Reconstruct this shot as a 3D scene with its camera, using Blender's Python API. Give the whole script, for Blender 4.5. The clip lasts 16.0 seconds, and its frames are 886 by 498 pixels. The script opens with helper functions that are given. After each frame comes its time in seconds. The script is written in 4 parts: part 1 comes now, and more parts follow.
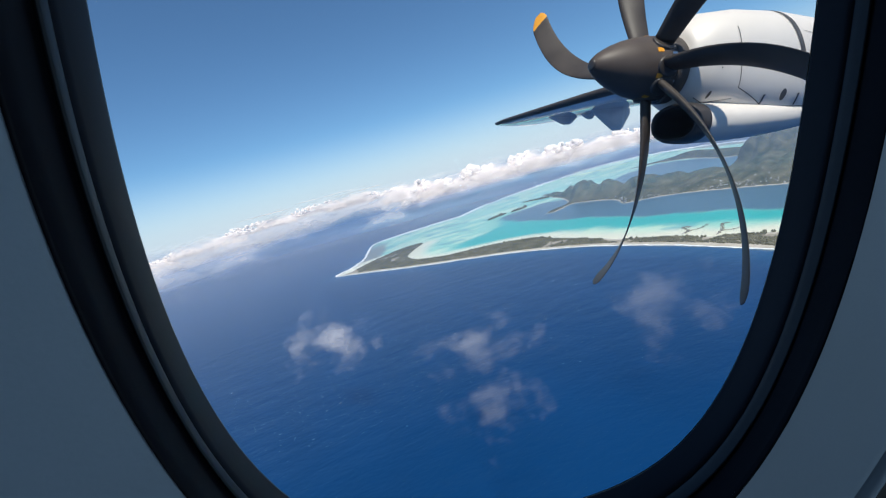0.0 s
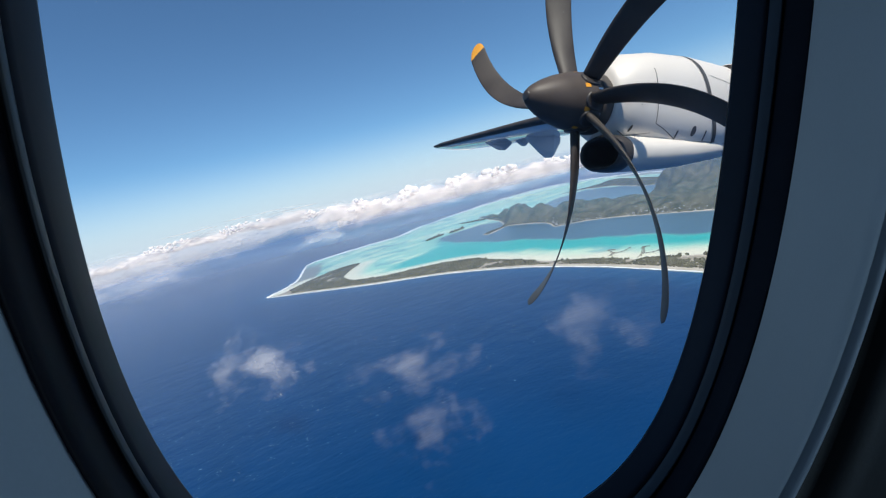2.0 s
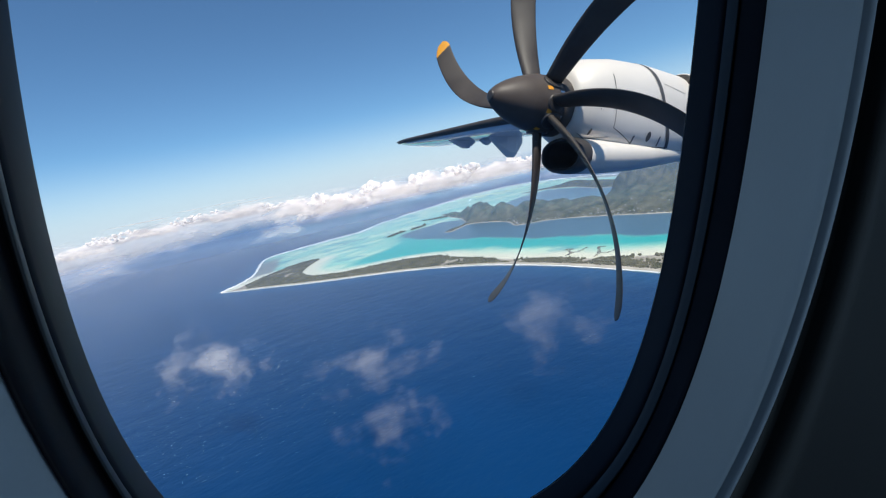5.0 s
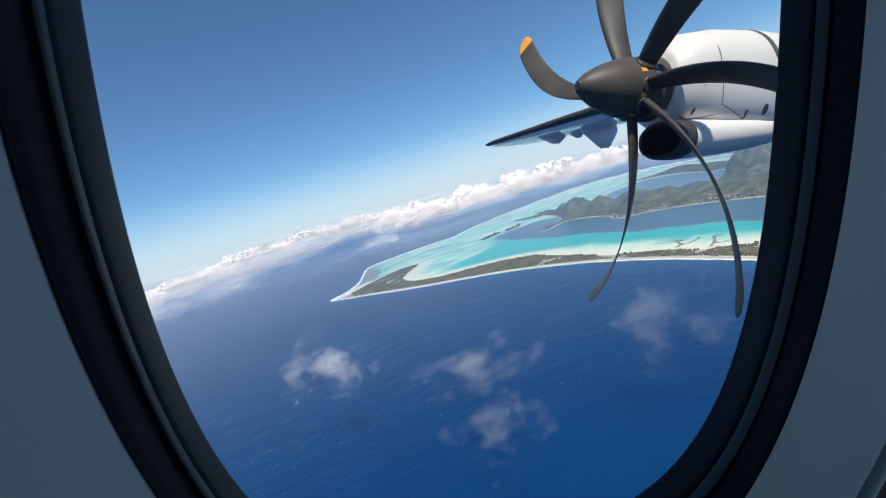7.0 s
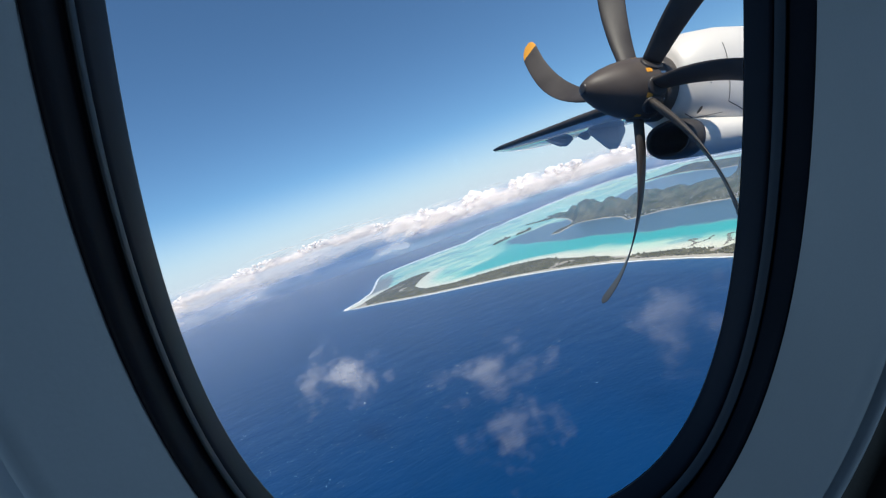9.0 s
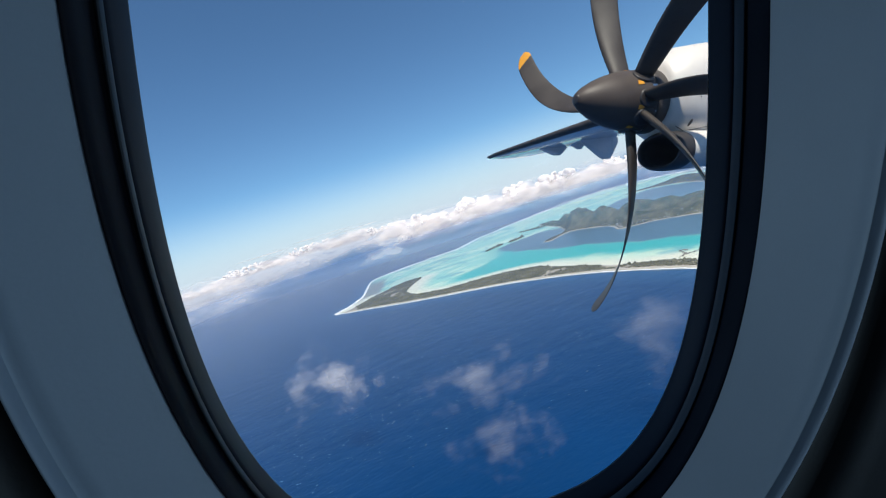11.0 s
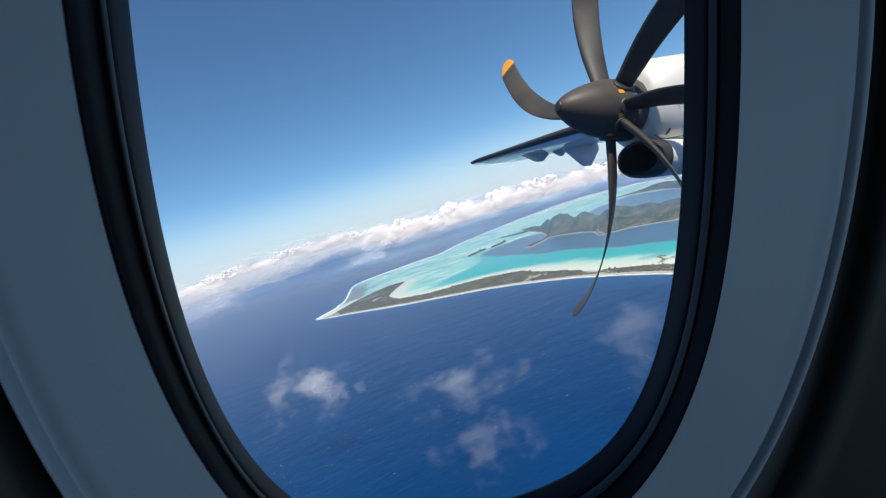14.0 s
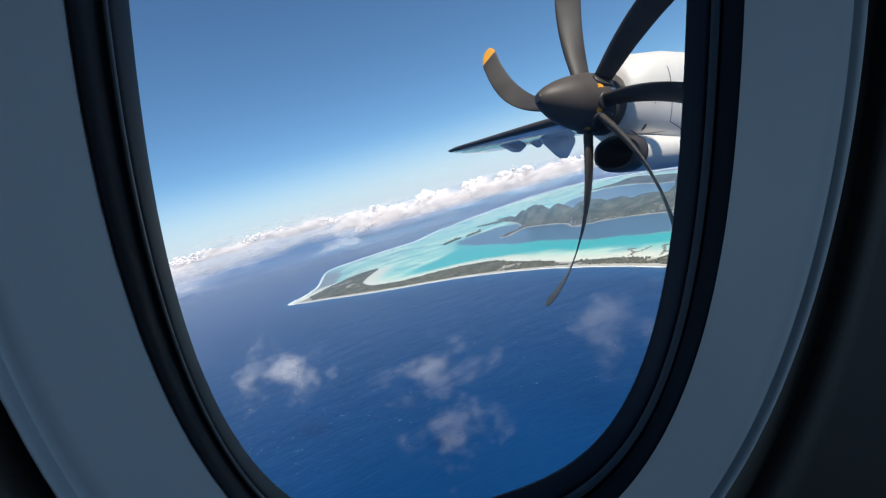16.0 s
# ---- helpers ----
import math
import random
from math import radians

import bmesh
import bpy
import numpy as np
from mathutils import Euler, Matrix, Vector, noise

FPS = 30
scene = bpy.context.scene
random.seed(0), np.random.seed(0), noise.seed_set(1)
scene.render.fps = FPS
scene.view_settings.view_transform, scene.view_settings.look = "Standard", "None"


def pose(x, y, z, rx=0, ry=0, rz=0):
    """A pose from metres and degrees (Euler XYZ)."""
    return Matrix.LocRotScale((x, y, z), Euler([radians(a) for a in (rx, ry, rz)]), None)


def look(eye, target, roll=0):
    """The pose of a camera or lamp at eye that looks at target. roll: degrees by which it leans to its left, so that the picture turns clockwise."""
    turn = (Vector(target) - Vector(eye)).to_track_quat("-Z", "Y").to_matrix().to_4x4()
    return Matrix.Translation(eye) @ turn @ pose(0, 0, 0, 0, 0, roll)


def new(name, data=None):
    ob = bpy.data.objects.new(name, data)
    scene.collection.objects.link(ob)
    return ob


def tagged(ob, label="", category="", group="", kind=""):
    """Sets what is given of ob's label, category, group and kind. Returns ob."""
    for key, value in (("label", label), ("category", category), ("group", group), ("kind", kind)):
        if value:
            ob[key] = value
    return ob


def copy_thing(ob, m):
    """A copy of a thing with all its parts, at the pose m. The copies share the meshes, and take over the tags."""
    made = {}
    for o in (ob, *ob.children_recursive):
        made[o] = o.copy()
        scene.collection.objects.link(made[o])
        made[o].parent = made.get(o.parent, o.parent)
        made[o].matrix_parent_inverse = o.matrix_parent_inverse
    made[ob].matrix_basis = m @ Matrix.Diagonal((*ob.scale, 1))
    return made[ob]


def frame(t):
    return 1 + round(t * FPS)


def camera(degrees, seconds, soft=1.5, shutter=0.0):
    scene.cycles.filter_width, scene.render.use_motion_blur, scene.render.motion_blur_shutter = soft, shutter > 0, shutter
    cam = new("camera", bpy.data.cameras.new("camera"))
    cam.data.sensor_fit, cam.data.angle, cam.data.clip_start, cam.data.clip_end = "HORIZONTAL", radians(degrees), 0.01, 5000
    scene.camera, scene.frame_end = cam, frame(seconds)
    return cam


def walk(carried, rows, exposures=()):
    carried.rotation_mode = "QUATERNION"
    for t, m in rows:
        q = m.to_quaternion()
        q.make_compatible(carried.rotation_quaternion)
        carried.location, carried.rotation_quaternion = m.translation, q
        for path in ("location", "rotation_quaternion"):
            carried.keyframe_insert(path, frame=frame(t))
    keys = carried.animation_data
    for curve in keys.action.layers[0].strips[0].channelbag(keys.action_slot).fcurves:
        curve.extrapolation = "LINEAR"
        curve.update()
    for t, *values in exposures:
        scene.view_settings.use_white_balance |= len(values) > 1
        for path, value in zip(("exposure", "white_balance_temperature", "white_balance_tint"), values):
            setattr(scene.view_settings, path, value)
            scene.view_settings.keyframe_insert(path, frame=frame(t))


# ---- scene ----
cam = camera(88.0, 16.0, soft=1.2)
WALK = (
    (0.0, -0.1318, 0.1158, 219.8821, 80.99, 15.08, -109.1),
    (0.5, -0.1307, 0.1184, 219.8846, 79.33, 13.66, -113.53),
    (1.0, -0.1317, 0.126, 219.8876, 81.3, 12.31, -112.31),
    (1.5, -0.1336, 0.125, 219.8913, 81.48, 13.13, -113.33),
    (2.0, -0.1309, 0.1236, 219.8883, 81.62, 13.48, -116.93),
    (2.5, -0.1314, 0.124, 219.8876, 81.07, 12.35, -117.76),
    (3.0, -0.1312, 0.127, 219.8894, 79.98, 11.74, -120.88),
    (3.5, -0.1304, 0.1295, 219.8899, 79.9, 11.42, -122.25),
    (6.0, -0.1345, 0.1282, 219.8905, 81.41, 12.92, -119.28),
    (6.5, -0.1365, 0.1207, 219.8885, 82.45, 14.98, -113.47),
    (7.0, -0.1376, 0.1148, 219.8869, 83.35, 16.72, -110.01),
    (7.5, -0.1378, 0.1112, 219.8857, 83.42, 17.52, -109.86),
    (8.0, -0.1399, 0.1087, 219.8846, 83.95, 18.34, -109.0),
    (8.5, -0.1525, 0.1119, 219.8872, 85.43, 18.59, -107.47),
    (9.0, -0.1574, 0.1124, 219.8897, 84.54, 18.7, -108.75),
    (9.5, -0.1739, 0.1143, 219.8942, 84.88, 18.28, -108.83),
    (12.0, -0.1762, 0.1156, 219.8871, 84.85, 17.42, -110.09),
    (12.5, -0.1814, 0.1165, 219.8873, 85.23, 18.15, -110.77),
    (13.0, -0.1843, 0.1187, 219.8893, 85.47, 17.34, -110.76),
    (13.5, -0.1822, 0.1187, 219.8896, 84.96, 16.93, -111.49),
    (14.0, -0.1805, 0.1211, 219.889, 84.93, 16.99, -111.84),
    (14.5, -0.1783, 0.1252, 219.89, 84.64, 16.37, -112.18),
    (15.0, -0.1805, 0.1357, 219.8954, 84.85, 15.34, -111.62),
    (15.5, -0.1822, 0.133, 219.9009, 83.82, 15.35, -112.83),
    (16.0, -0.1738, 0.13, 219.8964, 82.59, 15.26, -114.89),
)
walk(cam, [(t, pose(x, y, z, rx, ry, rz)) for t, x, y, z, rx, ry, rz in WALK],
     [(0.0, 0.21, 6500, 5), (16.0, 0.26, 6560, 5)])

# ---- light ----
SUN_EL, SUN_AZ = radians(62), radians(172)      # azimuth counted from +x towards +y
world = bpy.data.worlds.new("sky")
scene.world = world
world.use_nodes = True
wn = world.node_tree.nodes
sky = wn.new("ShaderNodeTexSky")
sky.sky_type = "NISHITA"
sky.sun_disc = False
sky.sun_elevation, sky.sun_rotation = SUN_EL, radians(90) - SUN_AZ
sky.altitude, sky.air_density, sky.dust_density, sky.ozone_density = 1500, 0.95, 0.05, 5.0
wn["Background"].inputs["Strength"].default_value = 0.10
tint = wn.new("ShaderNodeMix")                # the clear, clean tropical air
tint.data_type, tint.blend_type = "RGBA", "MULTIPLY"
tint.inputs["Factor"].default_value, tint.inputs["B"].default_value = 1.0, (0.80, 0.98, 1.04, 1)
world.node_tree.links.new(sky.outputs[0], tint.inputs["A"])
world.node_tree.links.new(tint.outputs["Result"], wn["Background"].inputs[0])
sun = new("sun", bpy.data.lights.new("sun", "SUN"))
sun.data.energy, sun.data.angle, sun.data.color = 4.5, radians(0.5), (1.0, 0.92, 0.82)
to_sun = Vector((math.cos(SUN_EL) * math.cos(SUN_AZ), math.cos(SUN_EL) * math.sin(SUN_AZ), math.sin(SUN_EL)))
sun.matrix_world = look(to_sun * 500 + Vector((0, 0, 300)), (0, 0, 300))

# The aircraft's frame: x outboard, y to the nose, z up; it climbs nose-up over the sea at z = 0.
ALTITUDE = 220.0
CRAFT = Matrix.Translation((0, 0, ALTITUDE)) @ Matrix((
    (0.99684, -0.00946, -0.07892), (-0.00946, 0.97169, -0.23606), (0.07892, 0.23606, 0.96853))).to_4x4()


# ---- helpers of this scene ----
def material(name, base, rough=0.5, metal=0.0, second=None, scale=4.0, amount=0.5, fine=60.0, bump=0.0, bump_scale=80.0,
             coords="Object", spec=0.5, coat=0.0, detail=6.0):
    """A two-scale mottled surface: broad stains and fine grain, with a fine relief."""
    m = bpy.data.materials.new(name)
    m.use_nodes = True
    n, l = m.node_tree.nodes, m.node_tree.links
    b = n["Principled BSDF"]
    b.inputs["Roughness"].default_value, b.inputs["Metallic"].default_value = rough, metal
    b.inputs["Specular IOR Level"].default_value, b.inputs["Coat Weight"].default_value = spec, coat
    tc = n.new("ShaderNodeTexCoord")
    broad, grain = n.new("ShaderNodeTexNoise"), n.new("ShaderNodeTexNoise")
    for tex, s in ((broad, scale), (grain, fine)):
        tex.inputs["Scale"].default_value, tex.inputs["Detail"].default_value = s, detail
        l.new(tc.outputs[coords], tex.inputs["Vector"])
    add = n.new("ShaderNodeMath")
    add.operation = "MULTIPLY_ADD"
    add.inputs[1].default_value = 0.35
    l.new(grain.outputs["Fac"], add.inputs[0])
    l.new(broad.outputs["Fac"], add.inputs[2])
    ramp = n.new("ShaderNodeMapRange")
    ramp.inputs["From Min"].default_value, ramp.inputs["From Max"].default_value = 0.48, 0.9
    l.new(add.outputs[0], ramp.inputs["Value"])
    mix = n.new("ShaderNodeMix")
    mix.data_type = "RGBA"
    mix.inputs["A"].default_value = (*base, 1)
    other = second or tuple(c * (1 - amount) for c in base)
    mix.inputs["B"].default_value = (*other, 1)
    l.new(ramp.outputs[0], mix.inputs["Factor"])
    l.new(mix.outputs["Result"], b.inputs["Base Color"])
    if bump:
        tex = n.new("ShaderNodeTexNoise")
        tex.inputs["Scale"].default_value, tex.inputs["Detail"].default_value = bump_scale, 8
        l.new(tc.outputs[coords], tex.inputs["Vector"])
        bm = n.new("ShaderNodeBump")
        bm.inputs["Strength"].default_value, bm.inputs["Distance"].default_value = 1.0, bump
        l.new(tex.outputs["Fac"], bm.inputs["Height"])
        l.new(bm.outputs[0], b.inputs["Normal"])
    return m


def mesh_object(name, verts, faces, mat, smooth=True):
    me = bpy.data.meshes.new(name)
    me.from_pydata([tuple(v) for v in verts], [], faces)
    me.update()
    if smooth:
        me.polygons.foreach_set("use_smooth", [True] * len(me.polygons))
    if mat:
        me.materials.append(mat)
    return new(name, me)


def part(name, geo, mat, parent, label="", smooth=True):
    """Link (verts, faces) or a bmesh as one mesh object under a thing."""
    if isinstance(geo, tuple):
        ob = mesh_object(name, geo[0], geo[1], mat, smooth)
    else:
        me = bpy.data.meshes.new(name)
        geo.to_mesh(me)
        geo.free()
        me.materials.append(mat)
        me.polygons.foreach_set("use_smooth", [smooth] * len(me.polygons))
        ob = new(name, me)
    ob.parent = parent
    return tagged(ob, label) if label else ob


def thing(name, label, category, m=None, group="", kind=""):
    ob = new(name)
    ob.matrix_world = m or Matrix()
    return tagged(ob, label, category, group, kind)


def loft(rings, closed=True, cap_start=False, cap_end=False):
    """Quads between rings of equal length."""
    n = len(rings[0])
    verts = [p for r in rings for p in r]
    faces = []
    for i in range(len(rings) - 1):
        for j in range(n if closed else n - 1):
            k = (j + 1) % n
            faces.append((i * n + j, i * n + k, (i + 1) * n + k, (i + 1) * n + j))
    if cap_start:
        faces.append(tuple(range(n - 1, -1, -1)))
    if cap_end:
        faces.append(tuple(range((len(rings) - 1) * n, len(rings) * n)))
    return verts, faces


def box(lo, hi, bevel=0.0):
    bm = bmesh.new()
    bmesh.ops.create_cube(bm, size=1.0)
    for v in bm.verts:
        v.co = Vector([lo[i] + (hi[i] - lo[i]) * (v.co[i] + 0.5) for i in range(3)])
    if bevel:
        bmesh.ops.bevel(bm, geom=bm.edges[:], offset=bevel, segments=2, affect="EDGES")
    return bm


def smoothstep(a, b, x):
    t = np.clip((x - a) / (b - a), 0, 1)
    return t * t * (3 - 2 * t)


def spline(points, n=8, closed=False):
    """A Catmull-Rom curve through plan points."""
    p = np.array(points, float)
    out = []
    count = len(p) if closed else len(p) - 1
    for i in range(count):
        a, b = p[i - 1] if (i or closed) else p[0], p[i]
        c, d = p[(i + 1) % len(p)], p[(i + 2) % len(p)] if (closed or i + 2 < len(p)) else p[-1]
        for k in range(n):
            t = k / n
            out.append(0.5 * (2 * b + (c - a) * t + (2 * a - 5 * b + 4 * c - d) * t ** 2 + (3 * b - a - 3 * c + d) * t ** 3))
    if not closed:
        out.append(p[-1])
    return np.array(out)


def line_distance(q, line, closed=False):
    """Distance of the points q from a polyline."""
    best = np.full(len(q), 1e9)
    ends = np.roll(line, -1, 0) if closed else line[1:]
    for a, b in zip(line, ends):
        d = b - a
        t = np.clip(((q - a) @ d) / max(d @ d, 1e-9), 0, 1)
        best = np.minimum(best, np.hypot(*(q - a - t[:, None] * d).T))
    return best


def inside(q, poly):
    hit = np.zeros(len(q), bool)
    for a, b in zip(poly, np.roll(poly, -1, 0)):
        if a[1] == b[1]:
            continue
        cross = ((a[1] > q[:, 1]) != (b[1] > q[:, 1])) & (q[:, 0] < (b[0] - a[0]) * (q[:, 1] - a[1]) / (b[1] - a[1]) + a[0])
        hit ^= cross
    return hit


def depth_in(q, poly):
    """Signed distance: positive inside the closed plan curve."""
    d = line_distance(q, poly, True)
    return np.where(inside(q, poly), d, -d)


_rng = np.random.default_rng(7)
_lattice = _rng.random((256, 256))


def value_noise(x, y):
    xi, yi = np.floor(x).astype(int), np.floor(y).astype(int)
    fx, fy = x - xi, y - yi
    fx, fy = fx * fx * (3 - 2 * fx), fy * fy * (3 - 2 * fy)
    g = lambda i, j: _lattice[(xi + i) % 256, (yi + j) % 256]
    return (g(0, 0) * (1 - fx) + g(1, 0) * fx) * (1 - fy) + (g(0, 1) * (1 - fx) + g(1, 1) * fx) * fy


def fractal(x, y, octaves=4):
    total, amp = 0.0, 0.5
    for o in range(octaves):
        total = total + amp * value_noise(x * 2 ** o + 17 * o, y * 2 ** o + 31 * o)
        amp *= 0.5
    return total


# ---- materials ----
WHITE_PAINT = material("white_paint", (0.72, 0.675, 0.625), 0.42, second=(0.65, 0.605, 0.555), scale=1.6, fine=25, coat=0.08, bump=0.0006, bump_scale=3)
GREY_PAINT = material("grey_paint", (0.74, 0.73, 0.72), 0.16, scale=2, amount=0.12, coat=1.0)
BLACK_BLADE = material("blade_composite", (0.036, 0.030, 0.028), 0.5, second=(0.066, 0.056, 0.050), scale=3, fine=90, spec=0.35)
BLADE_EDGE = material("nickel_edge", (0.20, 0.18, 0.16), 0.38, 0.7, scale=6, amount=0.4)
SPINNER = material("spinner_paint", (0.060, 0.046, 0.040), 0.5, second=(0.085, 0.068, 0.058), scale=4, fine=70, spec=0.35)
YELLOW = material("yellow_paint", (0.78, 0.34, 0.03), 0.4, scale=5, amount=0.2)
SEAM = material("panel_seam", (0.085, 0.085, 0.09), 0.6, scale=9, amount=0.3)
INTAKE_RUBBER = material("intake_rubber", (0.030, 0.026, 0.026), 0.42, second=(0.055, 0.048, 0.045), scale=5, fine=80)
DARK_DUCT = material("intake_duct", (0.075, 0.066, 0.060), 0.6, scale=5, amount=0.4)
METAL = material("bare_metal", (0.55, 0.55, 0.56), 0.3, 0.9, scale=8, amount=0.3)
PLASTIC = material("cabin_plastic", (0.42, 0.48, 0.55), 0.5, second=(0.38, 0.44, 0.51), scale=9, fine=900, bump=0.00004, bump_scale=700)
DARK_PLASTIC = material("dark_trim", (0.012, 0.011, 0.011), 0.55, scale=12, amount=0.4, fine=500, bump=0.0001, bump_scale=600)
# the bead's lighter grey carries the highlight along its ridge
BEAD = material("bead_lit_rubber", (0.020, 0.023, 0.027), 0.55, scale=30, amount=0.3, fine=400, spec=0.4)
INNER_RUBBER = material("inner_rubber", (0.0065, 0.0065, 0.012), 0.5, second=(0.011, 0.0105, 0.016), scale=18, fine=300, bump=0.00005, bump_scale=120, spec=0.25)
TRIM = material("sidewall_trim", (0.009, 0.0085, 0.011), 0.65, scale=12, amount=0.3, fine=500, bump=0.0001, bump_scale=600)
RUBBER = material("seal_rubber", (0.0075, 0.0070, 0.0105), 0.55, second=(0.012, 0.011, 0.015), scale=25, fine=500, bump=0.00005, bump_scale=120, spec=0.16)
CARPET = material("cabin_carpet", (0.05, 0.06, 0.09), 0.95, scale=20, amount=0.5, fine=600)

# ---- the sea, one sheet to the horizon ----
SHORE = [(1500, -80), (1430, -132), (1358, -187), (1272, -245), (1185, -310), (1102, -380), (1021, -445), (933, -499), (845, -541),
         (775, -566), (697, -585), (612, -599), (536, -606), (440, -608), (300, -606), (150, -620)]
COVE = [(150, -760), (300, -745), (430, -720), (512, -695), (560, -672), (605, -655), (676, -643), (739, -622), (826, -606), (918, -592),
        (992, -585), (1052, -584), (1105, -555), (1155, -515), (1190, -460), (1215, -405), (1255, -352), (1300, -325), (1358, -308),
        (1433, -310), (1495, -333), (1590, -388), (1648, -425), (1672, -370), (1645, -290), (1600, -225), (1545, -170), (1502, -122)]
REEF = [(1500, -80), (1553, -125), (1610, -164), (1728, -212), (1900, -257), (2050, -297), (2145, -355), (2170, -430), (2190, -545),
        (2212, -665), (2205, -795), (2310, -915), (2395, -1015), (2430, -1110), (2535, -1290), (2640, -1550), (2745, -1860), (2745, -2000),
        (2700, -2160), (2500, -2290), (2200, -2290), (1800, -2180), (1400, -2050), (900, -1950), (150, -1900)]
DEEP = [(1600, -745), (1446, -732), (1300, -745), (1180, -765), (1093, -785), (925, -795), (805, -812), (708, -830), (560, -850), (150, -890),
        (150, -1750), (1310, -1700), (1650, -1740), (1880, -1720), (1800, -1450), (1700, -1250), (1640, -1060), (1720, -995),
        (1700, -905), (1690, -815)]
TEAL = [(1330, -440), (1375, -500), (1400, -580), (1450, -660), (1590, -750), (1446, -735), (1300, -748), (1093, -790), (925, -800),
        (805, -815), (560, -855), (150, -895), (150, -810), (560, -770), (750, -735), (923, -690), (1080, -635), (1188, -554), (1268, -471)]
shore, cove, reef = spline(SHORE), spline(COVE), spline(REEF)
deep, teal = spline(DEEP, 6, True), spline(TEAL, 6, True)
motu_plan = np.vstack([shore, cove])
lagoon_plan = np.vstack([shore[::-1], reef[1:]])


def water_colours(q):
    """Bed and depth of the water over the plan, as its colour."""
    jx = 60 * (fractal(q[:, 0] / 90, q[:, 1] / 90) - 0.47)
    jy = 60 * (fractal(q[:, 0] / 90 + 40, q[:, 1] / 90 + 9) - 0.47)
    w = q + np.stack([jx, jy], 1)
    lag = depth_in(q, lagoon_plan)
    deepness, tealness = depth_in(w, deep), depth_in(w, teal)
    to_cove, to_reef = line_distance(q, cove), line_distance(q, reef)
    patch = fractal(q[:, 0] / 55, q[:, 1] / 130, 5)
    fine = fractal(q[:, 0] / 14, q[:, 1] / 25, 3)
    ocean = np.array([0.0020, 0.034, 0.117])
    col = np.repeat(ocean[None], len(q), 0) * (0.88 + 0.28 * fractal(q[:, 0] / 160, q[:, 1] / 60, 4))[:, None]
    blend = lambda c, new_c, k: c * (1 - k[:, None]) + np.array(new_c) * k[:, None]
    shallow = np.repeat(np.array([[0.29, 0.60, 0.47]]), len(q), 0)
    shallow = blend(shallow, (0.54, 0.72, 0.53), smoothstep(0.46, 0.58, patch))
    shallow = blend(shallow, (0.11, 0.37, 0.37), 0.75 * smoothstep(0.57, 0.68, fractal(q[:, 0] / 80 + 7, q[:, 1] / 50 + 3, 5)))
    shallow = blend(shallow, (0.10, 0.27, 0.30), 0.8 * smoothstep(70, 10, to_reef) * smoothstep(0.35, 0.55, patch))
    shallow = blend(shallow, (0.20, 0.215, 0.18), smoothstep(100, 74, to_reef + 34 * fine) * smoothstep(2150, 1900, q[:, 0]) * smoothstep(1400, 1500, q[:, 0]))
    shallow = blend(shallow, (0.024, 0.40, 0.36), smoothstep(-40, 26, tealness))
    shallow = blend(shallow, (0.74, 0.72, 0.55), smoothstep(84, 20, to_cove + 40 * (patch - 0.5)) * smoothstep(-1, 1, q[:, 1] * 0 + 1650 - q[:, 0]))
    shallow = blend(shallow, (0.060, 0.135, 0.190), smoothstep(-14, 16, deepness))
    col = blend(col, (0.006, 0.06, 0.16), smoothstep(-90, -5, lag))
    k = smoothstep(-3, 3, lag)[:, None]
    return col * (1 - k) + shallow * k


azim = np.radians(np.concatenate([np.arange(-180, -66, 4), np.arange(-66, 32, 0.13), np.arange(32, 180, 4)]))
dip = np.radians(np.concatenate([np.linspace(2.545, 3, 8), np.arange(3.05, 13, 0.065), np.arange(13, 22, 0.1), np.arange(22, 60, 0.6), [65, 72, 80, 87]]))
radius = ALTITUDE / np.tan(dip)
RR, AA = np.meshgrid(radius, azim, indexing="ij")
flat = np.stack([(RR * np.cos(AA)).ravel(), (RR * np.sin(AA)).ravel()], 1)
nr, na = RR.shape
i, j = np.meshgrid(np.arange(nr - 1), np.arange(na), indexing="ij")
jn = (j + 1) % na
quads = np.stack([i * na + j, (i + 1) * na + j, (i + 1) * na + jn, i * na + jn], -1).reshape(-1, 4)
me = bpy.data.meshes.new("water")
me.vertices.add(len(flat))
me.vertices.foreach_set("co", np.column_stack([flat, np.zeros(len(flat))]).ravel())
me.loops.add(quads.size)
me.loops.foreach_set("vertex_index", quads.ravel().astype(np.int32))
me.polygons.add(len(quads))
me.polygons.foreach_set("loop_start", np.arange(0, quads.size, 4, dtype=np.int32))
me.update(calc_edges=True)
attr = me.color_attributes.new("bed", "FLOAT_COLOR", "POINT")
attr.data.foreach_set("color", np.column_stack([water_colours(flat), np.ones(len(flat))]).astype(np.float32).ravel())


